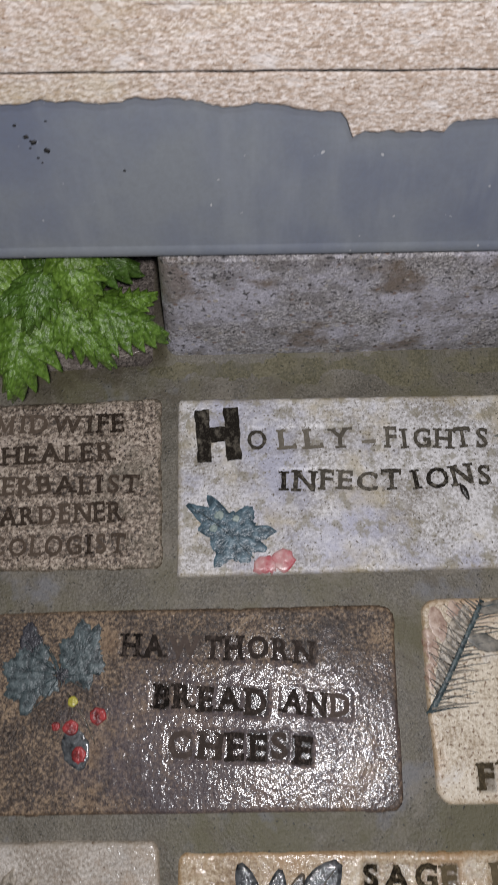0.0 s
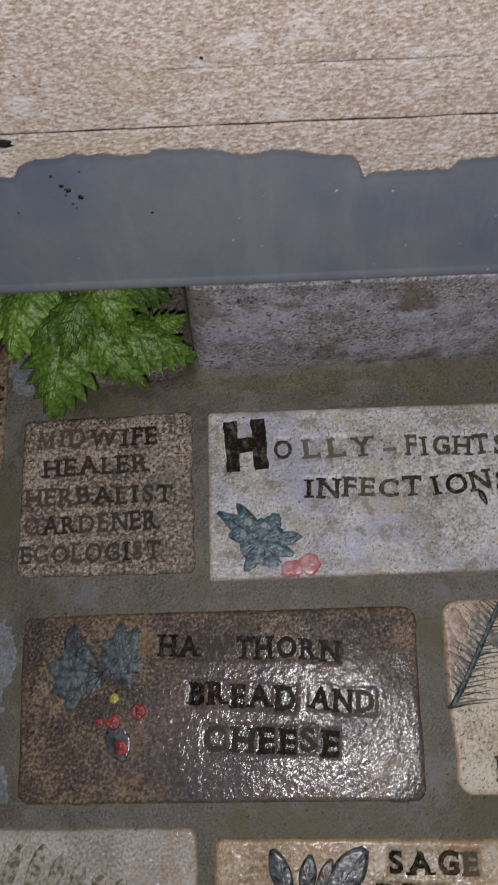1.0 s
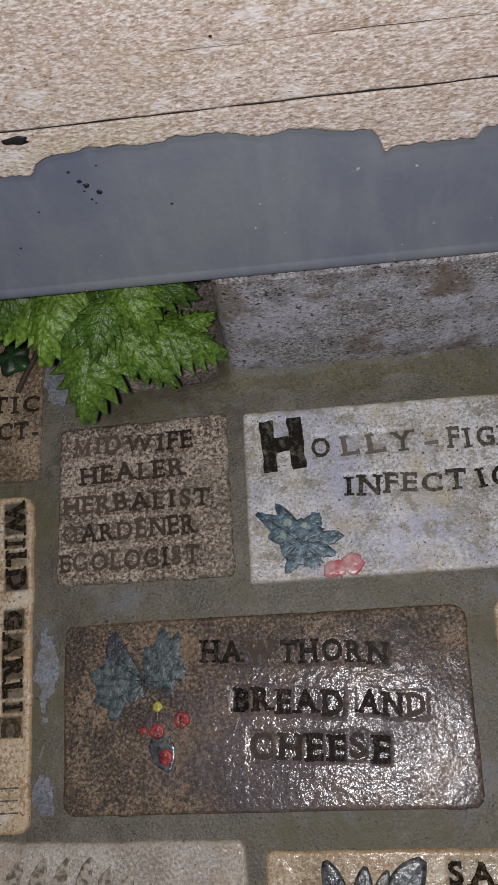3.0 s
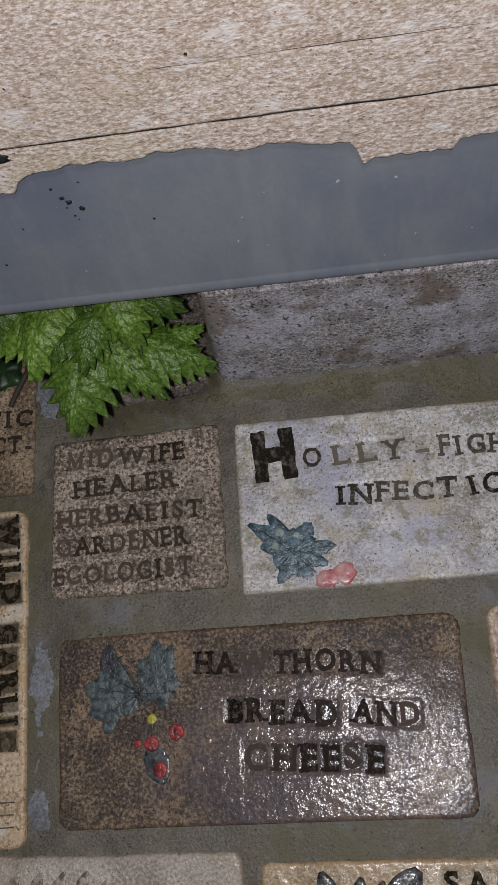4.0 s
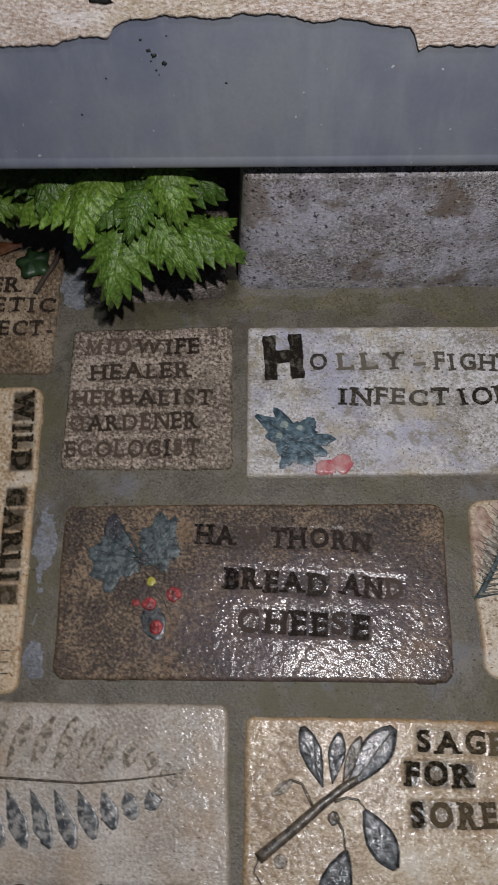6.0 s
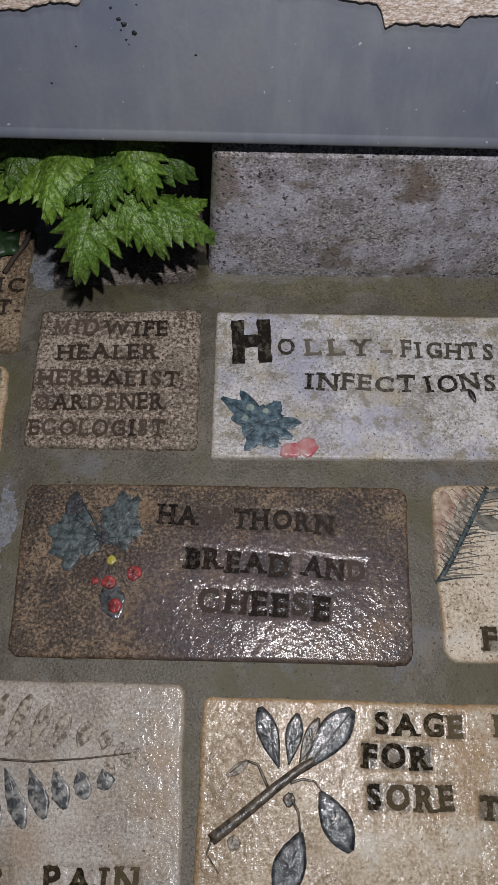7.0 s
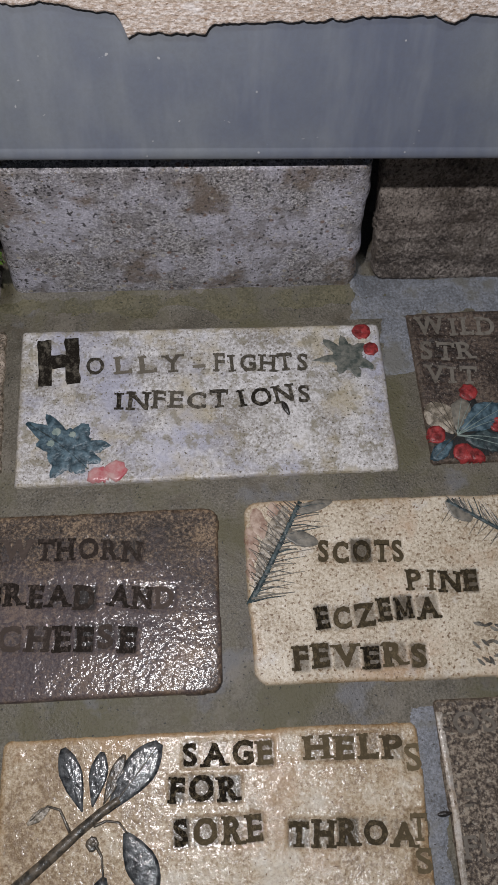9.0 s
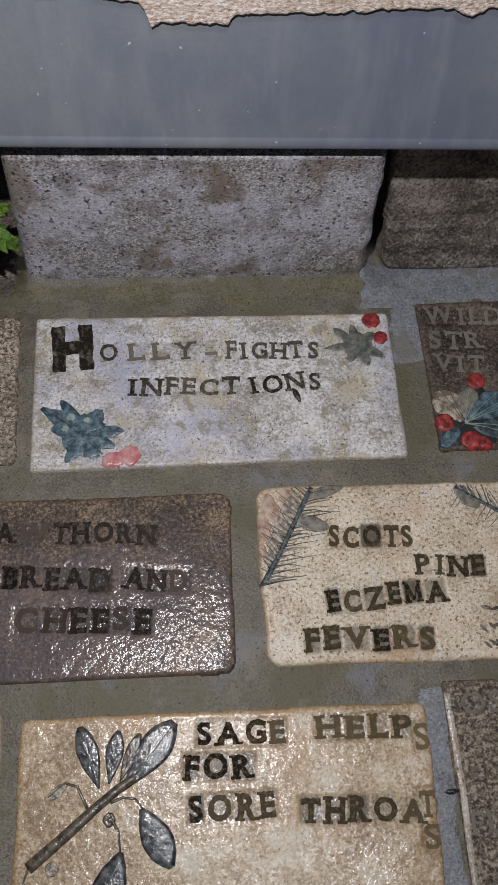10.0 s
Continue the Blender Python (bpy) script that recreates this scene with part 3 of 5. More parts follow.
class Brick:
    """A hand-made brick as a relief: a rounded block whose face takes stamps and prints."""

    def __init__(self, corners, material, label, seed, depth=9.0, radius=6.0, edge=2.5, wobble=0.8, rough=0.12, tilt=(0, 0), top=0.0, step=0.7):
        (ax, ay), (bx, by), (cx, cy), (dx, dy) = corners  # near left, near right, far right, far left
        w, h = (bx - ax + cx - dx) / 2, (dy - ay + cy - by) / 2
        pad = 2.0
        s, t = np.meshgrid(np.arange(-pad, w + pad, step), np.arange(-pad, h + pad, step), indexing="ij")
        u, v = s / w, t / h
        self.x = (ax * (1 - u) + bx * u) * (1 - v) + (dx * (1 - u) + cx * u) * v
        self.y = (ay * (1 - u) + by * u) * (1 - v) + (dy * (1 - u) + cy * u) * v
        qx, qy = np.abs(s - w / 2) - w / 2 + radius, np.abs(t - h / 2) - h / 2 + radius
        d = radius - np.hypot(np.maximum(qx, 0), np.maximum(qy, 0)) - np.minimum(np.maximum(qx, qy), 0)
        d = d + wobble * fbm(self.x, self.y, 18, seed, 4) - 0.3
        k = np.clip(d / edge, 0, 1)
        self.z = top - edge * (1 - np.sqrt(1 - (1 - k) ** 2))
        self.z = np.where(d <= 0, -depth, self.z)
        self.inside = d > 0
        self.rim, self.oxide = np.clip(1.05 - d / 6, 0, 1), np.zeros(d.shape)
        self.z = self.z + tilt[0] * (self.x - self.x.mean()) + tilt[1] * (self.y - self.y.mean())
        self.z += np.where(self.inside, 0.35 * fbm(self.x, self.y, 60, seed + 5, 2) + rough * fbm(self.x, self.y, 3.2, seed + 9, 3), 0)
        self.material, self.label, self.children, self.seed = material, label, [], seed

    def height(self, x, y):
        i = np.argmin((self.x - x) ** 2 + (self.y - y) ** 2)
        return self.z.flat[i]

    def press(self, x, y, rx, ry, amount, soft=1.2, turn=0.0, flat=0.0, oxide=0.0):
        """Sink (or with a negative amount raise) a soft-edged oblong."""
        c, s = math.cos(turn), math.sin(turn)
        px, py = (self.x - x) * c + (self.y - y) * s, -(self.x - x) * s + (self.y - y) * c
        k = np.clip((rx - np.abs(px)) / soft + 0.5, 0, 1) * np.clip((ry - np.abs(py)) / soft + 0.5, 0, 1)
        self.oxide = np.maximum(self.oxide, oxide * k)
        level = (self.z * k).sum() / max(k.sum(), 1e-6)
        self.z -= np.where(self.inside, amount * k, 0)
        self.z += np.where(self.inside, flat * k * (level - amount - self.z), 0)

    def stamp(self, text, a, b, high, material, tones="", bold=0.022, jitter=0.5, plates=""):
        """Letters pressed along a line from a to b. tones: a digit a letter, 9 strong and 0 faint.
        plates: a digit a letter, how much colour the whole sunk plate took."""
        rng = random.Random(self.seed * 77 + len(text) + int(a[1]))
        a, b = Vector(a), Vector(b)
        run = (b - a).length
        ang = math.atan2(b.y - a.y, b.x - a.x)
        gap, space = 0.2, 0.62
        widths = [space if ch == " " else max(glyph(ch, (bold, k % 3))[1], 0.34) for k, ch in enumerate(text)]
        total = sum(widths) + gap * (len(text) - 1)
        unit = run / total
        along = 0.0
        for n, ch in enumerate(text):
            w = widths[n] * unit
            if ch != " ":
                lift = rng.uniform(-jitter, jitter)
                p = a + (b - a).normalized() * along + Vector((-math.sin(ang), math.cos(ang))) * lift
                lean = ang + rng.uniform(-0.08, 0.08)
                mid = p + Vector((math.cos(ang), math.sin(ang))) * w / 2 + Vector((-math.sin(ang), math.cos(ang))) * high / 2
                self.press(mid.x, mid.y, w / 2 + 0.7, high / 2 + 0.7, 0.5, 2.3, ang, 0.8, (int(plates[n]) / 9 if plates else 0.22))
                self.children.append((ch, (bold, n % 3), p, w, high * rng.uniform(0.94, 1.06), lean, material, (int(tones[n]) / 9 if tones else rng.uniform(0.65, 1)), mid))
            along += w + gap * unit

    def blot(self, x, y, w, high, material, tone, turn=0.0):
        self.press(x, y, w / 2, high / 2, 0.5, 1.2, turn)
        self.children.append(("blot", 0, Vector((x, y)), w, high, turn, material, tone, Vector((x, y))))

    def build(self):
        mesh = grid_mesh("brick", self.x * MM, self.y * MM, self.z * MM, self.inside, (("rim", self.rim), ("oxide", self.oxide)))
        self.ob = placed("brick", mesh, self.material, pavement, self.label)
        for ch, bold, p, w, high, lean, material, tone, mid in self.children:
            z = self.height(mid.x, mid.y) + 0.22
            if ch == "blot":
                bm = bmesh.new()
                bmesh.ops.create_cube(bm, size=1, matrix=pose(p.x * MM, p.y * MM, (z - 0.05) * MM, 0, 0, math.degrees(lean)) @ Matrix.Diagonal((w * MM, high * MM, 0.4 * MM, 1)))
                bmesh.ops.bevel(bm, geom=[e for e in bm.edges if abs((e.verts[0].co - e.verts[1].co).z) > 1e-5], offset=min(w, high) * 0.1 * MM, segments=3, affect="EDGES")
                ob = part("letter_bar", bm, material, self.ob, smooth=False)
            else:
                ob = new("letter", glyph(ch, bold)[0].copy() if not glyph(ch, bold)[0].materials else glyph(ch, bold)[0])
                if not ob.data.materials:
                    ob.data.materials.append(material)
                elif ob.data.materials[0] != material:
                    ob.data = ob.data.copy()
                    ob.data.materials[0] = material
                ob.parent = self.ob
                ob.matrix_basis = pose(p.x * MM, p.y * MM, z * MM, 0, 0, math.degrees(lean)) @ Matrix.Diagonal((w * MM, high * MM, 4 * MM, 1))
            ob.color = (tone, tone, tone, 1)
        return self


# ---- prints and glazes laid on the bricks ----


def blade(outline, material, brick, name, rise=0.8, label="", base=0.15):
    """A low domed patch of glaze or clay inside an outline of (x, y) in millimetres that is star-shaped about its middle."""
    bm = bmesh.new()
    cx = sum(p[0] for p in outline) / len(outline)
    cy = sum(p[1] for p in outline) / len(outline)
    rings = []
    crumple = random.Random(int(cx * 7 + cy))
    for k, lift in ((1.0, -0.35), (0.95, 0.45), (0.78, 0.75), (0.5, 0.6), (0.25, 0.8)):
        rings.append([bm.verts.new(((cx + (x - cx) * k) * MM, (cy + (y - cy) * k) * MM, (brick.height(cx + (x - cx) * k * 0.95, cy + (y - cy) * k * 0.95) + base + rise * (lift + (crumple.uniform(-0.3, 0.3) if k < 0.9 else 0))) * MM)) for x, y in outline])
    top = bm.verts.new((cx * MM, cy * MM, (brick.height(cx, cy) + base + rise) * MM))
    n = len(outline)
    for a, b in zip(rings, rings[1:]):
        for i in range(n):
            bm.faces.new((a[i], a[(i + 1) % n], b[(i + 1) % n], b[i]))
    for i in range(n):
        bm.faces.new((rings[-1][i], rings[-1][(i + 1) % n], top))
    bmesh.ops.recalc_face_normals(bm, faces=bm.faces)
    return part(name, bm, material, brick.ob, label)


def leaf_outline(x0, y0, x1, y1, width, n=22, belly=0.5, ragged=0.0, seed=1):
    """An outline from the leaf's foot to its tip."""
    rng = random.Random(seed)
    d = Vector((x1 - x0, y1 - y0))
    side = Vector((-d.y, d.x)).normalized()
    out = []
    for sign in (1, -1):
        for i in range(n // 2):
            t = (i + 0.5) / (n // 2)
            t = t if sign > 0 else 1 - t
            w = width / 2 * math.sin(math.pi * t ** (math.log(0.5) / math.log(belly))) ** 0.8
            w *= 1 + rng.uniform(-ragged, ragged)
            p = Vector((x0, y0)) + d * t + side * w * sign
            out.append((p.x, p.y))
    return out


def lobed(cx, cy, base, tips, seed=1, ragged=0.06):
    """An outline about a middle with a lobe to each tip (x, y, half width in radians)."""
    rng = random.Random(seed)
    out = []
    for i in range(88):
        a = 2 * math.pi * i / 88
        r = base
        for x, y, wide in tips:
            far, to = math.hypot(x - cx, y - cy), math.atan2(y - cy, x - cx)
            off = abs((a - to + math.pi) % (2 * math.pi) - math.pi)
            r = max(r, base + (far - base) * max(0.0, 1 - off / wide) ** 0.85)
        r *= 1 + rng.uniform(-ragged, ragged)
        out.append((cx + r * math.cos(a), cy + r * math.sin(a)))
    return out


def disc(cx, cy, r, seed=1, wob=0.12):
    rng = random.Random(seed)
    return [(cx + r * math.cos(a) * rng.uniform(1 - wob, 1 + wob), cy + r * math.sin(a) * rng.uniform(1 - wob, 1 + wob)) for a in [2 * math.pi * i / 16 for i in range(16)]]


def cord(points, width, material, brick, name, rise=0.5, taper=0.5):
    """A raised strand along points (x, y), half sunk in the brick."""
    pts = []
    for (ax, ay), (bx, by) in zip(points, points[1:]):
        pts += [(ax + (bx - ax) * k / 5, ay + (by - ay) * k / 5) for k in range(5)]
    pts.append(points[-1])
    bm = bmesh.new()
    rings = []
    for i, (x, y) in enumerate(pts):
        j, k = max(i - 1, 0), min(i + 1, len(pts) - 1)
        d = Vector((pts[k][0] - pts[j][0], pts[k][1] - pts[j][1])).normalized()
        s = Vector((-d.y, d.x))
        w = width / 2 * (1 - (1 - taper) * i / (len(pts) - 1))
        z = brick.height(x, y) + 0.1
        rings.append([bm.verts.new(((x + s.x * w * c) * MM, (y + s.y * w * c) * MM, (z + rise * h) * MM)) for c, h in ((-1, -0.5), (-0.75, 0.5), (0, 1), (0.75, 0.5), (1, -0.5))])
    for a, b in zip(rings, rings[1:]):
        for i in range(4):
            bm.faces.new((a[i], a[i + 1], b[i + 1], b[i]))
    bm.faces.new(rings[0]), bm.faces.new(rings[-1][::-1])
    bmesh.ops.recalc_face_normals(bm, faces=bm.faces)
    return part(name, bm, material, brick.ob)


# small gritty brick with five stamped trades
midwife = Brick([(-148, 93), (-46, 93), (-47, 188), (-148, 186)], GRITTY, "gritty grey-brown clay brick stamped with five healing trades", 21, radius=4, rough=0.3, wobble=1.2)
midwife.stamp("MIDWIFE", (-139, 169), (-68, 168), 10.5, INK_GRIT, "2336899", jitter=0.4)
midwife.stamp("HEALER", (-134, 151), (-73, 152), 10.5, INK_GRIT, "877787", jitter=0.4)
midwife.stamp("HERBALIST", (-144, 134), (-59, 134), 10.5, INK_GRIT, "444687868", jitter=0.4)
midwife.stamp("GARDENER", (-144, 117.5), (-67, 119), 10.5, INK_GRIT, "38854688", jitter=0.4)
midwife.stamp("ECOLOGIST", (-145, 101), (-66, 102), 10.5, INK_GRIT, "635456946", jitter=0.4)
midwife.build()

# white brick: holly
holly = Brick([(-39, 88), (178, 90), (176, 186), (-39, 187)], WHITE_CLAY, "whitish clay brick stamped about holly, with leaves and berries", 22, radius=3, wobble=0.6)
holly.press(69, 139, 103, 44, 0.25, 5)
holly.stamp("H", (-27.5, 150.5), (-3.5, 151.5), 29, INK_HOLLY, "9", bold=0.075, plates="0")
for ch, x0, x1, tone in (("O", 0, 10.5, "8"), ("L", 17, 26.5, "4"), ("L", 31, 41, "4"), ("Y", 45, 56, "6"), ("-", 62, 70, "3")):
    holly.stamp(ch, (x0, 156.5), (x1, 156.5), 12, INK_HOLLY, tone)
holly.stamp("FIGHTS", (75, 156), (130, 155), 11.5, INK_HOLLY, "677777", jitter=0.3)
holly.stamp("INFECT", (16, 134), (82, 133), 11, INK_HOLLY, "987678", jitter=0.6)
holly.stamp("IONS", (88, 132.5), (130, 135), 11, INK_HOLLY, "9988", jitter=0.6)
holly.build()
blade(lobed(-8, 110, 13, ((-33.5, 127.4, 0.34), (-22, 132, 0.3), (1.5, 126, 0.36), (15, 112, 0.34), (-28, 114, 0.26), (-1, 95, 0.4), (-18, 93, 0.3), (9, 102, 0.3)), 3), TEAL, holly, "holly_leaf", 0.35, "blue-green glazed holly leaf with spines")
cord([(-31, 126), (-18, 117), (-8, 108), (2, 98)], 1.1, TEAL_DARK, holly, "leaf_vein", 0.5)
for x, y, r in ((-16, 121, 2.6), (-7, 119, 2.0), (-19, 114, 2.2)):
    blade(disc(x, y, r, 7, 0.3), PALE_TEAL, holly, "glaze_patch", 0.3, "pale green bare patch in the leaf", 0.5)
blade(disc(8, 93, 6.5, 1), PINK, holly, "berry", 0.7, "worn pink-red berry")
blade(disc(17.5, 96.5, 6.2, 2), PINK, holly, "berry", 0.7, "worn pink-red berry")
blade(lobed(155, 163, 9, ((139.5, 176, 0.3), (134, 161.5, 0.26), (152, 178, 0.34), (166, 172, 0.4), (171, 155, 0.36), (161, 148.5, 0.34), (148, 152, 0.34)), 8), FADED_GREEN, holly, "holly_leaf", 0.3, "faded grey-green holly leaf")
blade(disc(165, 180.5, 5.8, 4), RED, holly, "berry", 0.6, "red glazed berry")
blade(disc(169, 168, 4.6, 5), RED, holly, "berry", 0.6, "red glazed berry")

# purple-brown glazed brick: hawthorn
hawthorn = Brick([(-141, -25), (72, -25), (74, 73), (-144, 73)], PURPLE_GLAZE, "glossy purple-brown brick stamped about hawthorn, with leaves and haws", 23, radius=7, wobble=0.8, rough=0.22, tilt=(0.016, -0.022), top=0.8)
hawthorn.stamp("HAWTHORN", (-66, 49), (31, 45), 11.5, INK_PURPLE, "98378777", jitter=0.8, bold=0.036, plates="22013334")
hawthorn.stamp("BREAD", (-50, 24.5), (7, 20.5), 12, INK_PURPLE, "98887", jitter=1.0, bold=0.04, plates="63447")
hawthorn.stamp("AND", (14, 21), (48, 17.5), 12, INK_PURPLE, "873", jitter=0.6, bold=0.04, plates="353")
hawthorn.stamp("CHEESE", (-42, 0), (28, -2), 13, INK_PURPLE, "468858", jitter=1.2, bold=0.038, plates="343858")
hawthorn.build()
for seed, (middle, size, tips, glaze) in enumerate((
        ((-113, 57), 6, ((-115, 68, 0.7), (-119, 60, 0.5), (-107, 58, 0.5)), HAW_DARK),
        ((-112, 41), 12, ((-127, 47, 0.45), (-124, 30, 0.42), (-114, 21, 0.4), (-98, 33, 0.5), (-105, 57, 0.45), (-118, 55, 0.4)), HAW_TEAL),
        ((-87, 50), 11, ((-86, 68.5, 0.42), (-78, 65, 0.4), (-74.5, 42, 0.42), (-82, 33, 0.4), (-94, 37, 0.4), (-98, 57, 0.4)), HAW_TEAL))):
    blade(lobed(*middle, size, tips, 20 + seed, 0.09), glaze, hawthorn, "haw_leaf", 0.3 + 0.1 * seed, "blue-green glazed lobed leaf")
    for tx, ty, _ in tips:
        bend = (0.5 * (tx - 97) + 1.5, 0.5 * (ty + 41) - 1.0)
        cord([(-97, 41), bend, (-97 + 0.9 * (tx + 97), 41 + 0.9 * (ty - 41))], 0.9, TEAL_DARK, hawthorn, "leaf_vein", 0.55 + 0.1 * seed, 0.4)
blade(disc(-96.5, 41, 3.6, 5, 0.35), HAW_DARK, hawthorn, "leaf_node", 0.8)
blade(leaf_outline(-91, 17, -84, -5, 14, 20, 0.5, 0.1, 7), SAGE_GLAZE, hawthorn, "haw_stain", 0.25, "blue-grey stain under the haws")
blade(disc(-90, 28, 2.6, 6), YELLOW, hawthorn, "flower_bud", 0.9, "small yellow bud")
for k, (x, y, r) in enumerate(((-77, 21, 4.2), (-90.5, 15.5, 3.9), (-86, 3, 4.0), (-98, 16.5, 2.2))):
    blade(disc(x, y, r, 10 + k), RED, hawthorn, "berry", 1.0, "red glazed haw berry")
cord([(-92, 31), (-84, 20), (-78, 8)], 1.3, STEM_BROWN, hawthorn, "stalk", 0.5)
cord([(-93, 32), (-90, 26), (-90, 20)], 1.2, STEM_BROWN, hawthorn, "stalk", 0.5)

# cream brick: pine
pine = Brick([(88, -23), (302, -26), (302, 74), (86, 76)], CREAM_CLAY, "speckled cream clay brick stamped about pine, with printed sprigs", 24, radius=9, wobble=1.0)
pine.stamp("SCOTS", (126, 39), (173, 37.5), 12, INK_CREAM, "66866", jitter=0.7, bold=0.04, plates="22922")
pine.stamp("PINE", (173, 22), (211, 20), 11.5, INK_CREAM, "7688", jitter=0.6, bold=0.038, plates="3248")
pine.stamp("ECZEMA", (123, 3), (188, 8), 12, INK_CREAM, "967898", jitter=1.0, bold=0.042, plates="845675")
pine.stamp("FEVERS", (109, -15.5), (178, -17.5), 12, INK_CREAM, "775956", jitter=0.7, bold=0.042, plates="675856")
pine.build()
cord([(86, 16), (97, 34), (108, 54), (119, 74)], 3.4, TEAL_DARK, pine, "sprig_stem", 0.4, 0.9)
for k, (x0, y0, x1, y1, wide) in enumerate(((92, 40, 89, 62, 8), (98, 52, 93, 72, 9), (106, 62, 103, 75, 8), (90, 30, 88, 44, 6))):
    blade(leaf_outline(x0, y0, x1, y1, wide, 22, 0.55, 0.2, 40 + k), PINKISH, pine, "needle_print", 0.12, "pinkish-brown smudge beside the printed sprig" if k == 0 else "", 0.05)
blade(leaf_outline(90, 26, 112, 74, 11, 22, 0.6, 0.2, 11), FERN_STAIN, pine, "needle_print", 0.15, "pinkish-brown shade of the printed sprig", 0.05)
rng = random.Random(5)
for k in range(32):
    t = k / 31
    x, y = 88 + 30 * t, 20 + 52 * t
    reach, rise = rng.uniform(11, 24), rng.uniform(-2, 4)
    cord([(x, y), (x + 0.5 * reach, y + 0.3 * rise + 1), (x + reach, y + rise)], rng.uniform(0.7, 1.6), GREY_GREEN if k % 3 else TEAL_DARK, pine, "needle", 0.3, 0.3)
    if k > 3:
        cord([(x, y), (x - rng.uniform(5, 12), y + rng.uniform(6, 12))], rng.uniform(0.7, 1.5), STEM_BROWN if k % 2 else GREY_GREEN, pine, "needle", 0.3, 0.3)
blade(leaf_outline(108, 56, 128, 50, 9, 18, 0.5, 0.1, 3), GREY_GREEN, pine, "needle_print", 0.25, "grey-green printed needle tuft")
blade(leaf_outline(114, 68, 138, 74, 7, 18, 0.5, 0.1, 4), GREY_GREEN, pine, "needle_print", 0.25)
cord([(201, 71), (212, 64), (226, 55), (240, 47)], 2.6, TEAL_DARK, pine, "sprig_stem", 0.4, 0.9)
blade(leaf_outline(200, 72, 214, 58, 10, 20, 0.5, 0.15, 5), GREY_GREEN, pine, "needle_print", 0.25, "grey-green printed needle tuft")
for k in range(26):
    t = k / 25
    x, y = 203 + 34 * t, 69.5 - 21 * t
    cord([(x, y), (x - 2 - rng.uniform(0, 6), y + 8 + rng.uniform(0, 9))], 0.9, (TEAL_DARK, GREY_GREEN, PALE_CLAY)[k % 3], pine, "needle", 0.35, 0.3)
    if k % 2:
        cord([(x, y), (x - 4 - rng.uniform(0, 6), y - 5 - rng.uniform(0, 8))], 0.8, GREY_GREEN, pine, "needle", 0.3, 0.3)
for k in range(16):
    x, y = 204 + 3.2 * (k % 6) + rng.uniform(-1, 1), 2 - 8 * (k // 6) + rng.uniform(-2, 2)
    turn = rng.uniform(-1.2, 0.3)
    blade(leaf_outline(x, y, x + 6 * math.cos(turn), y + 6 * math.sin(turn), 1.9, 14, 0.5, 0.15, k), STEM_BROWN if k % 3 else GREY_GREEN, pine, "sprig_print", 0.2)

# yellow-cream glossy brick: sage
sage = Brick([(-39, -141), (168, -143), (169, -43), (-37, -41)], YELLOW_GLAZE, "glossy yellow-cream brick stamped about sage, with a moulded sprig", 25, radius=5, wobble=1.0, rough=0.25, tilt=(0.008, -0.015))
sage.stamp("SAGE", (51, -58.5), (95, -60), 11.5, INK_CREAM, "9984", jitter=0.7, bold=0.038, plates="5326")
sage.stamp("HELP", (111, -58.5), (160, -61), 11.5, INK_CREAM, "4456", jitter=0.8, bold=0.038, plates="4534")
sage.stamp("S", (161, -67), (169, -67), 13, INK_CREAM, "2")
sage.stamp("FOR", (44, -74), (78, -75), 11.5, INK_CREAM, "999", jitter=0.6, bold=0.04, plates="767")
sage.stamp("SORE", (46, -93), (88, -93.5), 12, INK_CREAM, "9566", jitter=0.7, bold=0.042, plates="8545")
sage.stamp("THROA", (100, -96), (161, -99), 11.5, INK_CREAM, "77775", jitter=0.7, bold=0.042, plates="65743")
sage.stamp("T", (159, -97), (167, -97), 12.5, INK_CREAM, "3")
sage.stamp("S", (160, -111), (168, -111), 11, INK_CREAM, "3")
sage.build()
cord([(-30, -108), (-14, -96), (1, -84), (12, -76), (20, -71)], 6.5, STEM_BROWN, sage, "sprig_stem", 1.6, 0.7)
blade(leaf_outline(12, -79, 41, -45, 16, 24, 0.62, 0.03, 2), SAGE_GLAZE, sage, "sage_leaf", 1.1, "dark glossy moulded leaf")
cord([(16, -75), (28, -61), (38, -49)], 1.2, STEM_BROWN, sage, "leaf_vein", 1.5)
blade(leaf_outline(3, -77, -8, -45, 11, 24, 0.6, 0.04, 3), SAGE_GLAZE, sage, "sage_leaf", 1.1, "dark glossy moulded leaf")
blade(leaf_outline(7, -75, 12, -48, 9, 24, 0.6, 0.04, 4), SAGE_GLAZE, sage, "sage_leaf", 1.1)
blade(leaf_outline(12, -74, 23, -50, 7, 24, 0.6, 0.04, 5), STEM_BROWN, sage, "sage_leaf", 1.1)
blade(leaf_outline(22, -84, 38, -113, 15, 24, 0.55, 0.03, 6), SAGE_GLAZE, sage, "sage_leaf", 1.1, "dark glossy moulded leaf")
blade(leaf_outline(14, -102, 2, -134, 16, 24, 0.55, 0.03, 7), SAGE_GLAZE, sage, "sage_leaf", 1.1, "dark glossy moulded leaf")
cord([(8, -82), (14, -80), (20, -81), (24, -86)], 1.8, STEM_BROWN, sage, "stalk", 1.1)
cord([(8, -88), (12, -95), (13, -105)], 2.0, STEM_BROWN, sage, "stalk", 1.1)
cord([(-3, -84), (-8, -74), (-14, -72), (-22, -78)], 1.8, STEM_BROWN, sage, "stalk", 0.8)
cord([(-30, -108), (-32, -114), (-26, -122)], 1.4, STEM_BROWN, sage, "stalk", 0.6)
blade(leaf_outline(-24, -80, -12, -72, 5, 18, 0.5, 0.1, 9), FERN_STAIN, sage, "sage_leaf", 0.6)
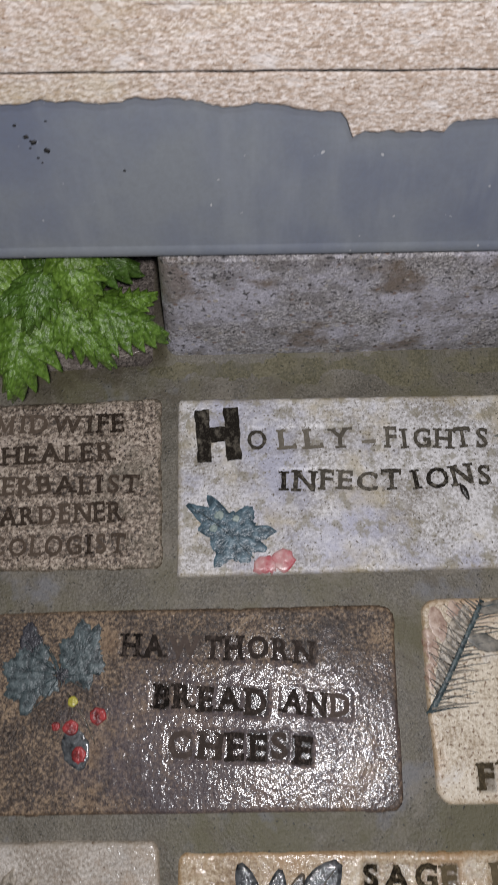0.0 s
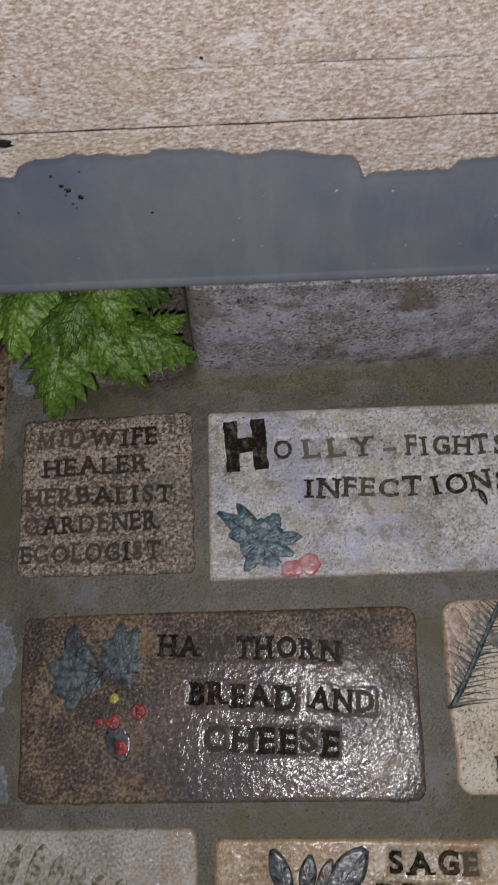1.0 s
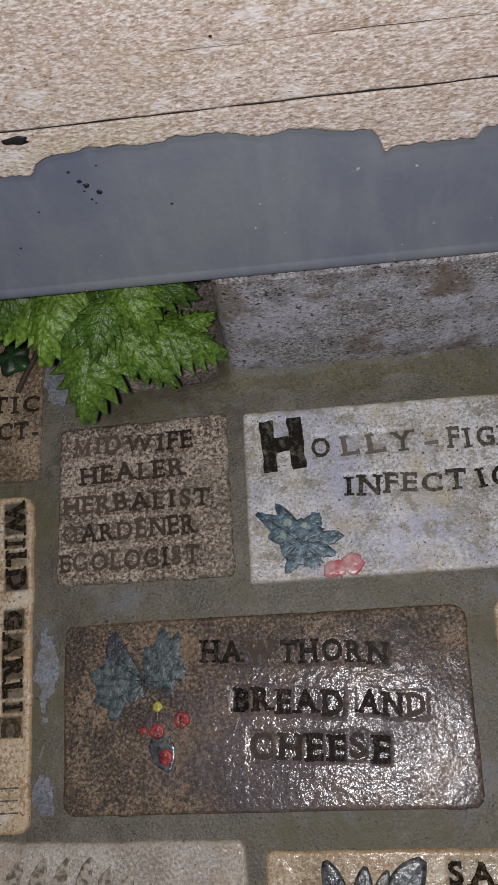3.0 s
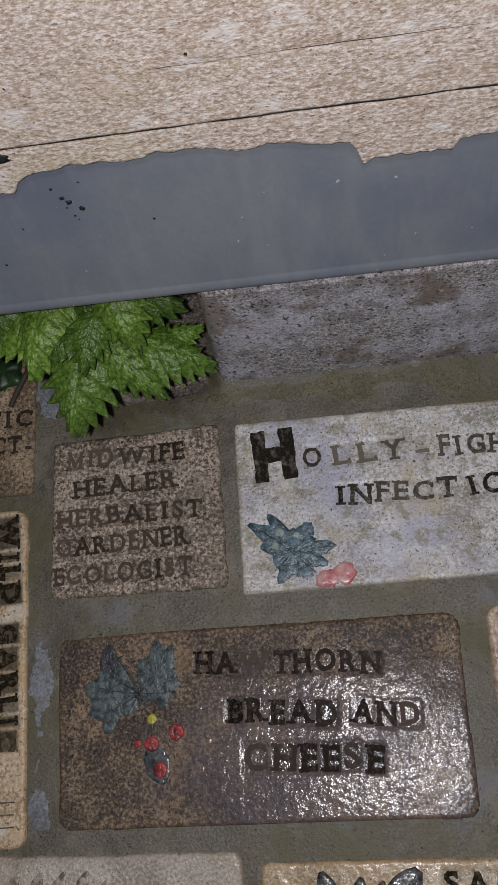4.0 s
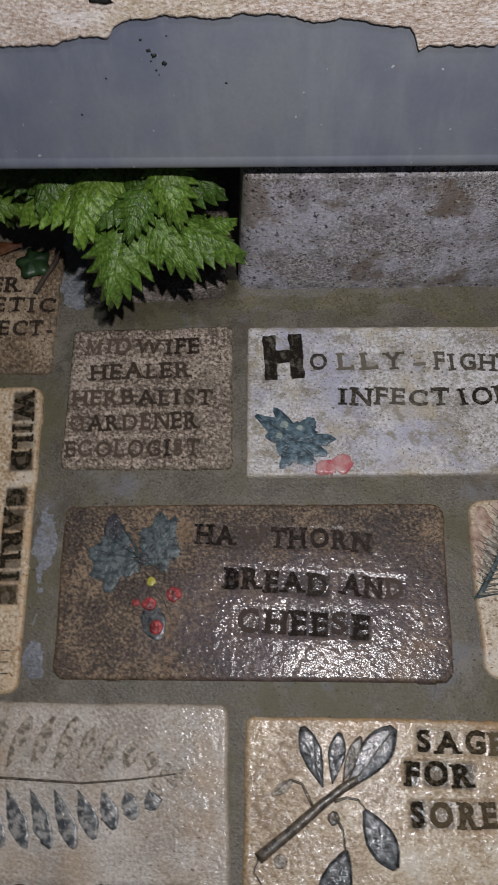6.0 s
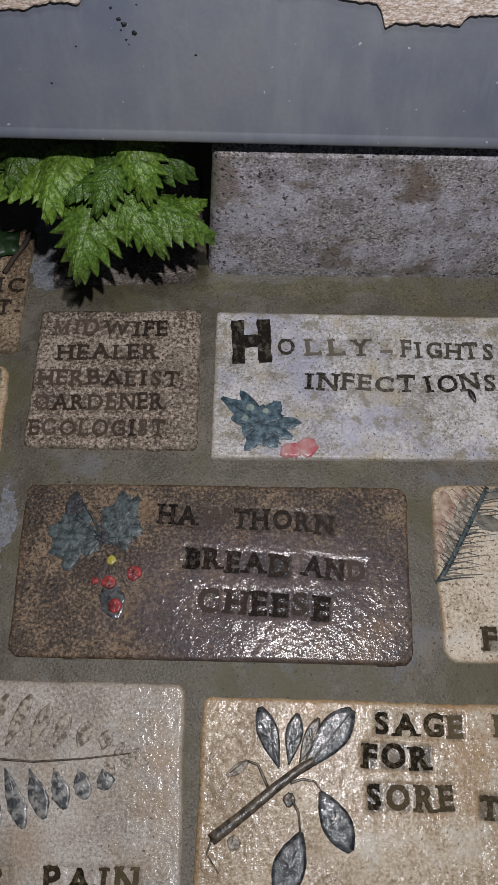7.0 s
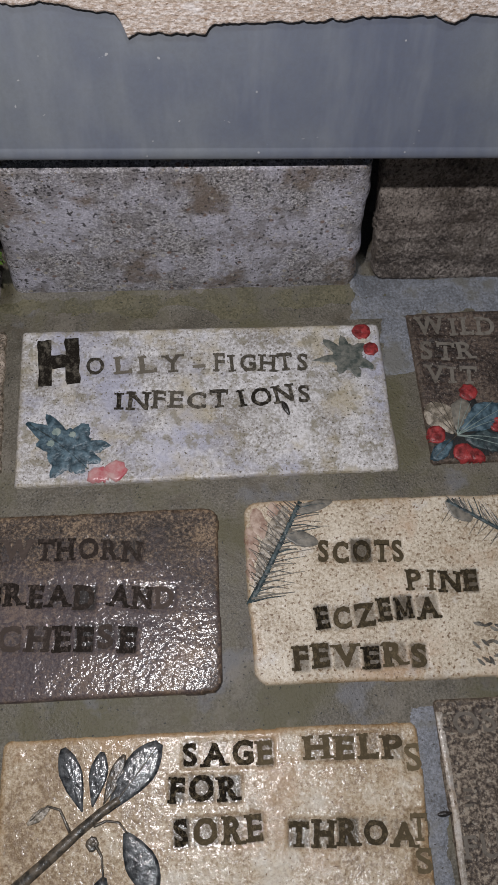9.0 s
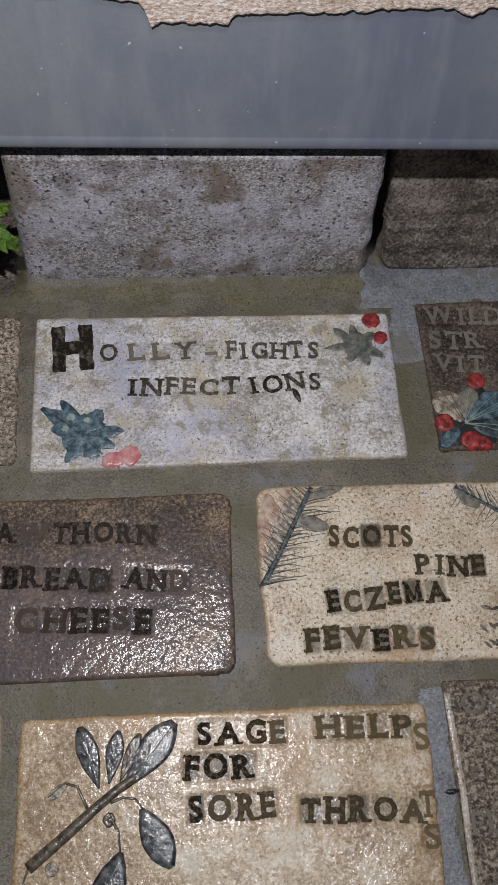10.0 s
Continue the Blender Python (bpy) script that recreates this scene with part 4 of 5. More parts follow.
blade(leaf_outline(4, -89, 11, -90, 7, 18, 0.5, 0.1, 9), STEM_BROWN, sage, "leaf_node", 0.9)
blade(disc(-19, -109, 3.4, 9), FERN_STAIN, sage, "leaf_node", 0.5)

# pale brick: fern frond
fern = Brick([(-258, -134), (-43, -133), (-46, -36), (-260, -34)], PALE_CLAY, "pale grey-cream brick printed with a fern frond", 26, radius=5, wobble=0.8, rough=0.2)
fern.stamp("FOR", (-165, -133), (-126, -133), 12, INK_CREAM, "678", bold=0.042)
fern.stamp("PAIN", (-109, -133), (-64, -133), 12, INK_CREAM, "8975", bold=0.04)
fern.build()
cord([(-252, -72), (-200, -71), (-150, -73.5), (-120, -75), (-95, -73), (-72, -70)], 1.8, STEM_BROWN, fern, "midrib", 0.5)
for k in range(13):
    x = -236 + k * 12.3
    size = 1.0 if k < 9 else 1.0 - 0.16 * (k - 8)
    blade(leaf_outline(x + 2, -69, x + 13 * size, -69 + 27 * size, 7.6, 30, 0.58, 0.16, 30 + k), FERN_STAIN, fern, "fern_leaflet", 0.3, "brown-stained pressed leaflet" if k == 0 else "")
    blade(leaf_outline(x + 3, -77, x + 17 * size, -77 - 29 * size, 9.2, 30, 0.62, 0.14, 60 + k), FERN_BLUE, fern, "fern_leaflet", 0.4, "blue-grey glazed leaflet" if k == 0 else "")
for k in range(5):
    blade(leaf_outline(-84 + 3.5 * k, -72, -79 + 4.2 * k, -72 + (9 - 1.6 * k) * (1 if k % 2 else -1), 4, 14, 0.55, 0.15, 90 + k), FERN_STAIN, fern, "fern_leaflet", 0.3)

# upright cream brick with a feathered plant print
plume = Brick([(-260, -32), (-158, -33), (-162, 148), (-262, 147)], WARM_CLAY, "warm cream clay brick with a brown plume print and stamps", 27, radius=8, wobble=1.0)
plume.stamp("WILD", (-179.5, 143), (-177.5, 93), 12.5, INK_CREAM, "9999", bold=0.06, plates="7658")
plume.stamp("GARLIC", (-177.5, 82), (-176, 15.5), 11.5, INK_CREAM, "999997", bold=0.06, plates="877677")
plume.build()
for k in range(11):
    t = k / 10
    cord([(-183, 22), (-183 - 13 * t + 1.5 * math.sin(5 * t), 48), (-184 - 22 * t, 75), (-191 - 30 * t, 108), (-208 - 40 * t, 143)], 5.0, FEATHER if k % 3 else STEM_BROWN, plume, "plume_strand", 0.7, 0.75)
for k in range(7):
    t = k / 6
    cord([(-182.5, 20), (-183.5 - 13 * t, 48), (-184 - 24 * t, 76), (-193 - 32 * t, 112)], 1.3, WARM_CLAY if k % 2 else STEM_BROWN, plume, "plume_rib", 1.3, 0.6)
cord([(-183, 24), (-183, 10), (-181, 0)], 3.0, FEATHER, plume, "plume_stalk", 0.6, 0.5)
cord([(-182, 2), (-190, 14), (-198, 26), (-204, 30)], 2.2, FEATHER, plume, "plume_root", 0.5, 0.4)
cord([(-181, 2), (-178, 14), (-177, 26)], 2.0, FEATHER, plume, "plume_root", 0.5, 0.4)
for y in (-12, -18, -24):
    cord([(-252, y), (-215, y + 1), (-165, y + 2.5)], 0.9, STEM_BROWN, plume, "scratch_mark", 0.15, 0.8)

# buff gritty brick with three stamped lines
fever = Brick([(-262, 156), (-159, 156), (-158, 246), (-262, 246)], BUFF_GRIT, "gritty buff brick stamped with three lines of remedies", 28, radius=4, rough=0.3, wobble=1.0)
fever.stamp("FEVER", (-236, 214.5), (-185, 213.5), 11.5, INK_GRIT, "87889", jitter=0.4)
fever.stamp("DIURETIC", (-245, 200), (-161, 198.5), 10.5, INK_GRIT, "88888989", jitter=0.4)
fever.stamp("INFECT-", (-221, 183.5), (-161, 181.5), 10.5, INK_GRIT, "8989888", jitter=0.4)
fever.build()

# dark plain brick under the nettle
shaded = Brick([(-144, 204), (-52, 207), (-52, 300), (-144, 300)], ROUGH_GREY, "plain purple-grey brick under the nettle", 29, radius=6, rough=0.3, step=1.0)
shaded.build()
cord([(-83, 214), (-70, 213), (-56, 217)], 1.0, PALE_CLAY, shaded, "pale_scrape", 0.25, 0.6)

# dark brick: wild strawberry
berry_brick = Brick([(196, 93), (300, 92), (300, 194), (193, 192)], DARK_CLAY, "dark brown brick with pale stamped letters and painted strawberries", 30, radius=2, rough=0.25)
berry_brick.stamp("WILD", (199, 176), (247, 175.5), 12.5, INK_PALE, "5688", jitter=0.3)
berry_brick.stamp("STR", (199, 160), (232, 159), 12, INK_PALE, "577", jitter=0.3)
berry_brick.stamp("VIT", (200, 144), (231, 143), 11.5, INK_PALE, "577", jitter=0.3)
berry_brick.build()
blade(lobed(222, 112, 16, ((200, 118, 0.5), (246, 128, 0.6), (246, 102, 0.6), (208, 96, 0.5), (224, 136, 0.5)), 9, 0.08), BLACK_MARK, berry_brick, "dark_ground", 0.2, "black glaze behind the painted leaves", 0.02)
blade(leaf_outline(212, 110, 199, 132, 17, 22, 0.6, 0.1, 2), FERN_STAIN, berry_brick, "strawberry_leaf", 0.7, "pale brown veined leaf")
blade(leaf_outline(213, 112, 221, 134, 13, 22, 0.6, 0.1, 3), GREY_GREEN, berry_brick, "strawberry_leaf", 0.7)
blade(leaf_outline(214, 112, 243, 129, 16, 22, 0.55, 0.1, 4), TEAL, berry_brick, "strawberry_leaf", 0.8, "teal painted leaf")
blade(leaf_outline(216, 108, 245, 104, 13, 22, 0.55, 0.1, 5), TEAL_DARK, berry_brick, "strawberry_leaf", 0.7)
blade(leaf_outline(211, 108, 196, 95, 9, 22, 0.55, 0.1, 6), TEAL, berry_brick, "strawberry_leaf", 0.7)
for k, (x, y, r) in enumerate(((224, 137, 5.5), (201, 111, 6), (216, 99, 6.5), (238, 116, 5), (222, 96, 5.5))):
    blade(disc(x, y, r, 20 + k), RED, berry_brick, "berry", 0.9, "red painted strawberry")

for tx, ty in ((196, 128), (201, 132), (206, 133), (219, 132), (224, 130), (238, 131), (243, 126), (242, 120), (243, 106), (240, 102), (199, 97)):
    cord([(213, 110), (0.5 * (tx + 213), 0.5 * (ty + 110) + 0.8), (tx, ty)], 0.8, PALE_TEAL if tx > 215 else STEM_BROWN, berry_brick, "leaf_vein", 1.1, 0.4)

# dark speckled brick beside the sage one
speckled = Brick([(180, -143), (284, -143), (282, -34), (178, -33)], SPECKLED_CLAY, "dark speckled brown brick with worn pale stamps", 31, radius=3, rough=0.4)
speckled.stamp("OSE", (186.5, -50), (219, -51), 10.5, INK_PALE, "554", bold=0.01)
speckled.stamp("FU", (184, -106), (202, -107), 10.5, INK_PALE, "65", bold=0.01)
for x, y in ((181.5, -45), (182.5, -78), (189, -80)):
    for k in (-1, 0, 1):
        speckled.blot(x, y + k * 3.4, 4.5 if k else 3.2, 1.4, INK_PALE, 0.4)
speckled.build()
cord([(180.5, -40), (181, -60), (182, -85), (181.5, -110), (182, -138)], 3.6, PALE_CLAY, speckled, "pale_scrape", 0.4, 0.9)

# rough plain brick lying partly under the board
ridged = Brick([(176, 217), (330, 213), (330, 312), (169, 312)], ROUGH_GREY, "rough ridged grey-brown brick leaning back under the board", 32, radius=8, rough=0.5, step=1.0)
ridged.z += np.where(ridged.inside, 0.5 * np.sin(ridged.y / 2.3 + 2.5 * fbm(ridged.x, ridged.y, 30, 4)), 0)
along, out = ridged.y - 218.0, ridged.z.copy()
ridged.y = 218.0 + along * 0.30 - out * 0.95
ridged.z = along * 0.95 + out * 0.30 - 1.5
ridged.build()

# ---- the boarded side on its block ----
LEAN = Vector((0, 0.36, 1)).normalized()
OUT = Vector((0, -1, 0.36)).normalized()
FOOT = Vector((0, 207, 121))


def on_side(x, s, lift):
    """Arrays of millimetres along, up and out of the leaning side."""
    return x * MM, (FOOT.y + LEAN.y * s + OUT.y * lift) * MM, (FOOT.z + LEAN.z * s + OUT.z * lift) * MM


# grey board: front, rounded lower arris, underside and back
bx = np.arange(-620, 700, 6.0)
profile = [(-0.6, -22), (-1.0, -4), (-0.6, -1.2), (0.4, -0.2), (2, 0.0), (4.6, 0.0), (5.2, -0.35), (5.8, -0.35)] + [(6 + 6 * k, -0.35) for k in range(45)] + [(280, -22), (-0.6, -22)]
px, ps = np.meshgrid(bx, np.array([p[0] for p in profile]), indexing="ij")
pl = np.meshgrid(bx, np.array([p[1] for p in profile]), indexing="ij")[1]
board = placed("grey_board", grid_mesh("grey_board", *on_side(px, ps - 0.012 * px + 0.2 * fbm(px, ps, 150, 3), pl + 0.15 * fbm(px, ps, 90, 6))), BOARD)
tagged(board, "slate-grey painted board with a straight lower edge above the block", "board")

# cream facing with a torn lower edge; a joint runs along it
EDGE_X = [-700, -300, -200, -114, -101, -93, -90, -87, -80, -65, -47, -32, -19, -6, 0, 8, 20, 37, 39.5, 41.5, 46, 60, 73.5, 75.5, 84, 93, 112, 145, 169, 178, 184, 300, 700]
EDGE_S = [58, 60, 57, 61.5, 63.5, 63, 64, 67.5, 70, 71, 70, 70.5, 71, 67.5, 66.5, 68, 66, 63.5, 60, 54.2, 56, 56, 56, 59.5, 60.2, 60, 60.4, 62, 62.4, 60, 62.8, 62, 60]
cx = np.concatenate([np.arange(-500, -160, 4.0), np.arange(-160, 260, 0.6), np.arange(260, 560, 4.0)])
low = np.interp(cx, EDGE_X, EDGE_S) + 1.0 * fbm(cx, cx * 0, 6, 41, 3) + 0.5 * fbm(cx, cx * 0, 1.8, 47, 2)
rows = np.concatenate([np.array([0, 0.0, 0.25, 0.6, 1.2]), np.arange(1.8, 34, 0.4), np.arange(34, 62, 0.9), np.arange(62, 240, 3.0)])
fx, fr = np.meshgrid(cx, rows, indexing="ij")
ease = np.clip((fr - 1) / 17, 0, 1)
fs = low[:, None] + fr - (low[:, None] - 62) * ease * ease * (3 - 2 * ease)
crack = 80.2 - 0.022 * fx + 0.5 * fbm(fx, fx * 0, 25, 51)
thick = np.full(fx.shape, 3.0) + 0.35 * fbm(fx, fs, 14, 42) + 0.22 * fbm(fx, fs, 3, 43)
thick[:, 0], thick[:, 1] = -1.0, 0.9 + 0.3 * fbm(cx, cx * 0, 4, 44)
thick[:, 2] *= 0.75
thick[:, 3] *= 0.92
thick += np.where(fs > crack, 1.2, 0) - 2.2 * np.exp(-((fs - crack) / 0.6) ** 2)
thick -= 0.7 * np.exp(-((fs - (102.4 - 0.02 * fx)) / 0.5) ** 2) * np.clip(0.4 + fbm(fx, fx * 0, 40, 53), 0, 1)
for x0, s0 in ((-2.3, 101.5), (-59.7, 105.1), (-28.9, 84.6)):
    thick -= 1.3 * np.exp(-(((fx - x0) / 1.3) ** 2 + ((fs - s0) / 1.0) ** 2))
facing = new("cream_facing")
facing.location = (0.04, 0.23, 0.18)
bpy.context.view_layer.update()
above = fs > crack
for name, keep in (("upper_panel", above), ("torn_strip", ~above)):
    sheet = placed(name, grid_mesh(name, *on_side(fx, fs, thick - 0.3), keep), CREAM_FACING, facing)
    sheet.matrix_parent_inverse = facing.matrix_world.inverted()
# dark strips along the joint and finer crack: groove shade put into colour
for name, x0, x1, base, fall, wide, seed, gaps in (("joint_grime", -480, 540, 80.1, -0.022, 0.36, 51, 0.0), ("hairline_crack", -150, 90, 102.4, -0.02, 0.2, 57, 0.25)):
    jx, jv = np.meshgrid(np.arange(x0, x1, 1.0), np.array([-1.0, 0.0, 1.0]), indexing="ij")
    half_wide = wide * np.clip(0.75 + 0.6 * fbm(jx, jx * 0, 14, seed + 7) - gaps, 0.12, 1.2)
    js = base + fall * jx + 0.5 * fbm(jx, jx * 0, 25, seed) + jv * half_wide
    strip = placed(name, grid_mesh(name, *on_side(jx, js, np.full(jx.shape, 2.45 if gaps == 0 else 3.85) + 0.1 * (1 - jv * jv))), BLACK_MARK if gaps == 0 else TWIG, facing)
    strip.matrix_parent_inverse = facing.matrix_world.inverted()
tagged(facing, "cream weathered facing with a torn lower edge over the grey board", "wall facing")

# dark knot on the torn edge and dirt on the board


def dirt(name, x, s, rx, rs, lift, label):
    bm = bmesh.new()
    bmesh.ops.create_icosphere(bm, subdivisions=2, radius=1)
    rng = random.Random(int(x * 10 + s))
    for v in bm.verts:
        v.co *= rng.uniform(0.5, 1.0)
        p = FOOT + LEAN * (s + v.co.y * rs) + OUT * (lift + v.co.z * 0.3)
        v.co = Vector((x + v.co.x * rx, p.y, p.z)) * MM
    return tagged(part(name, bm, BLACK_MARK), label, "dirt", "dirt spots on the board")


dirt("dirt_streak", 84.6, 63.0, 0.7, 3.4, 2.2, "dark streak on the torn cream edge")
for x, s, r in ((-77.3, 61.1, 0.9), (-74.5, 56.5, 1.3), (-72.5, 54.4, 1.6), (-68.2, 50.9, 1.6), (-41.6, 41.6, 0.8), (-72, 48, 0.7), (-109, 28.5, 0.7), (-66, 62.5, 0.6), (-71, 46, 0.5), (-74, 52, 0.6), (-95, 45, 0.6)):
    dirt("dirt_spot", x, s, r, r * 0.8, -0.3, "small black dirt spot on the grey board")

# the long mark is a woodlouse; the other two are small dark dots
for x, q, rx, rq in ((-90, 79, 6.0, 2.3), (-14, 106, 1.0, 0.9), (-77, 104, 0.8, 0.8)):
    dirt("dirt_spot", x, q, rx, rq, 3.9, "dark mark on the cream facing")

# small dark bugs on the paving, each a plain tapered body


def bug(x, y, z, length, width, turn, label):
    bm = bmesh.new()
    bmesh.ops.create_uvsphere(bm, u_segments=14, v_segments=10, radius=1)
    for v in bm.verts:
        pinch = 1 - 0.35 * max(0.0, v.co.x) + 0.08 * math.sin(v.co.x * 9)
        v.co = Vector((v.co.x * length / 2, v.co.y * width / 2 * pinch, v.co.z * width * 0.35 * pinch)) * MM
    ob = part("seed_husk", bm, BUG_SHELL)
    ob.matrix_basis = pose(x * MM, y * MM, z * MM, 0, 0, turn)
    return tagged(ob, label, "seed", "seed husks")


bug(115, 130.5, 1.2, 9.5, 3.6, -68, "black pointed bug on the whitish brick")
bug(176.7, -86.5, -0.6, 7.5, 2.6, 4, "small glossy black bug in the mortar joint")

# concrete block that carries the board
n, m = 120, 70
profile_z = np.linspace(-12, 106.5, m)
u, z = np.meshgrid(np.linspace(-1, 1, n * 2), profile_z, indexing="ij")
half = 104.5 - 8.5 * np.clip(z, 0, 200) / 117
corner = 7.0
centre = 59.5 + 0.6 * z / 117
side = np.clip((np.abs(u) - 0.62) / 0.38, 0, 1)
bxx = np.where(np.abs(u) <= 0.62, u / 0.62 * (half - corner), np.sign(u) * (half - corner + corner * np.sin(np.minimum(side * 4, 1) * np.pi / 2)))
byy = 212 + 1.0 * z / 117 + np.where(np.abs(u) <= 0.62, 0, corner * (1 - np.cos(np.minimum(side * 4, 1) * np.pi / 2)) + np.maximum(side - 0.25, 0) / 0.75 * 110)
ripple = 0.5 * fbm(bxx, z, 22, 61) + 0.4 * fbm(bxx, z, 4, 62)
byy2 = byy + ripple
chip = np.where(u > 0.6, 1.6 * fbm(z, byy, 12, 63), 0)
shell = [np.concatenate([q, extra], 1) for q, extra in (
    (bxx + centre + chip, np.stack([(bxx + centre)[:, -1]] * 2, 1)), (byy2, np.full((n * 2, 2), 322.0)), (z, np.stack([z[:, -1] + 3, z[:, 0]], 1)))]
block_mesh = grid_mesh("concrete_block", *[q * MM for q in shell])
block = placed("concrete_block", block_mesh, CONCRETE)
tagged(block, "pitted grey concrete block under the board, mossy at its foot", "block")

# moss and silt along the block's foot
sx, sy = np.meshgrid(np.arange(-62, 186, 1.2), np.arange(186, 222, 1.2), indexing="ij")
band = 0.42 + 0.9 * fbm(sx, sy, 30, 81, 4) - np.abs(sy - 203 + 5 * fbm(sx, sx * 0, 60, 82)) / 14
bed = -2.6 + 0.7 * fbm(sx, sy, 40, 11) + 0.35 * fbm(sx, sy, 9, 12) + 0.2 * fbm(sx, sy, 4, 13)
bed = bed + 5.5 * (np.clip(1 - np.maximum(np.abs(sx - 59) - 104, 0) / 9, 0, 1) * np.clip((sy - 199) / 16, 0, 1)) ** 1.4
moss = placed("moss", grid_mesh("moss", sx * MM, sy * MM, (bed + np.clip(band, -0.4, 0.35) + 0.15 * fbm(sx, sy, 3, 83)) * MM, band > 0), MOSS)
tagged(moss, "olive-brown film of moss and silt along the block's foot", "moss", kind="stuff")

# pale cement smears in the joints


def smear(x0, x1, y0, y1, seed, label, cover=0.45):
    ax, ay = np.meshgrid(np.arange(x0, x1, 1.2), np.arange(y0, y1, 1.2), indexing="ij")
    inside = np.minimum(np.minimum(ax - x0, x1 - ax), np.minimum(ay - y0, y1 - ay)) / 9
    spread = np.minimum(inside, 0.8) - cover + 1.3 * fbm(ax, ay, 26, seed, 5)
    base = -2.6 + 0.7 * fbm(ax, ay, 40, 11) + 0.35 * fbm(ax, ay, 9, 12) + 0.2 * fbm(ax, ay, 4, 13)
    base = base + 5.5 * (np.clip(1 - np.maximum(np.abs(ax - 59) - 104, 0) / 9, 0, 1) * np.clip((ay - 199) / 16, 0, 1)) ** 1.4
    ob = placed("cement_smear", grid_mesh("cement_smear", ax * MM, ay * MM, (base + np.clip(spread, -0.4, 0.4) + 0.1 * fbm(ax, ay, 3, seed)) * MM, spread > 0), CEMENT)
    return tagged(ob, label, "cement smear", "pale smears in the joints", "stuff")


smear(158, 340, 190, 222, 91, "pale blue-grey cement smear between dark bricks", 0.02)
smear(176, 198, 150, 206, 97, "pale grey cement smear between the whitish and dark bricks", 0.4)
smear(-162, -140, 200, 262, 92, "pale blue-grey cement smear beside the nettle")
smear(166, 181, -140, -36, 94, "pale blue-grey cement smear beside the glossy brick", 0.05)
smear(-161, -140, -30, 84, 95, "pale grey cement smear in an upright joint", 0.5)

# plain dark backing, added: shade of the hollow under the board as colour
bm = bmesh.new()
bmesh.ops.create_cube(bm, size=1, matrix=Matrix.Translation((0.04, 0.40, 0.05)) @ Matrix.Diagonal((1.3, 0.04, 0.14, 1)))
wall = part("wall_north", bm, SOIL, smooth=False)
tagged(wall, "dark backing added behind the block for the hollow's shade", "wall", kind="structure")

# ---- nettle ----


def nettle_leaf(foot, tip, width, parent, droop=0.25, roll=0.0, teeth=11, seed=1):
    """A toothed leaf from foot to tip (millimetres), quilted between its vein furrows, which carry painted shade."""
    a, b = Vector(foot), Vector(tip)
    d = b - a
    along = d.normalized()
    side = along.cross(Vector((0, 0, 1))).normalized()
    side = Matrix.Rotation(roll, 3, along) @ side
    up = side.cross(along)
    size = d.length
    t = np.linspace(0, 1, 210)[:, None]
    v = np.linspace(-1, 1, 51)[None, :]
    ph = (t * teeth + 0.13 * seed + 0.25 * (v > 0)) % 1.0
    shape = np.sin(np.pi * np.clip(t, 0, 1) ** 0.58) ** 0.85 * (1 - 0.2 * t)
    rim = np.abs(v) ** 4
    saw = np.where(ph < 0.86, ph / 0.86, (1 - ph) / 0.14)
    half = width / 2 * (shape * (1 - 0.16 * rim) + rim * (0.13 + 0.36 * shape) * (saw - 0.4) * np.sin(np.pi * t) ** 0.4)
    y = half * v
    x = t * size * (1 - 0.08 * np.abs(v) * (1 - t)) + 0.075 * size * rim * saw + 0.05 * size * np.abs(v) ** 1.3 * np.sin(np.pi * t) - 0.14 * size * np.abs(v) * (1 - t) ** 3
    away = (5.4 * (t - 0.30 * np.abs(v) * (1 - 0.6 * t)) + 0.2) % 1.0
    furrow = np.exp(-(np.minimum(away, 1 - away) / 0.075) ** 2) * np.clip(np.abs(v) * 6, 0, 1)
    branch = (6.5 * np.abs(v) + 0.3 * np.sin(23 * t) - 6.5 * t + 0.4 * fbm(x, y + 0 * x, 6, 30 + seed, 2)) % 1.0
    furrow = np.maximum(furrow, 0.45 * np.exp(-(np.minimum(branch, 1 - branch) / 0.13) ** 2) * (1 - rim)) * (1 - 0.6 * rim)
    quilt = -1.0 * furrow - 0.8 * np.exp(-(v / 0.06) ** 2) + 0.4 * rim * saw
    z = -droop * size * (t - 0.35) ** 2 - 0.22 * width * np.abs(v) ** 1.7 + quilt * max(size, 30) / 42
    z = z + 0.55 * fbm(x + 50 * seed, y + 0 * x, 5.5, 70 + seed, 2) + 0.9 * fbm(x + 30 * seed, y + 0 * x, 18, 90 + seed, 2) + droop * size * 0.65 ** 2 * t
    P = [a[i] + along[i] * x + side[i] * y + up[i] * z for i in range(3)]
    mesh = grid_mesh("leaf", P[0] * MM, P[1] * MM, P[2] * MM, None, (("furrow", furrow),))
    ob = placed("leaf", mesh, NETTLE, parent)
    thick = ob.modifiers.new("thickness", "SOLIDIFY")
    thick.thickness = 0.0003
    # pale midrib
    bm = bmesh.new()
    ring = []
    for i in range(0, 190, 8):
        c = Vector((P[0][i, 25], P[1][i, 25], P[2][i, 25])) + up * 0.1
        w = 0.4 * (1 - i / 210)
        ring.append([bm.verts.new((c + side * w * math.cos(q) + up * w * math.sin(q)) * MM) for q in (0, 1.57, 3.14, 4.71)])
    for p, q in zip(ring, ring[1:]):
        for i in range(4):
            bm.faces.new((p[i], p[(i + 1) % 4], q[(i + 1) % 4], q[i]))
    part("midrib", bm, STEM_GREEN, ob)
    return ob


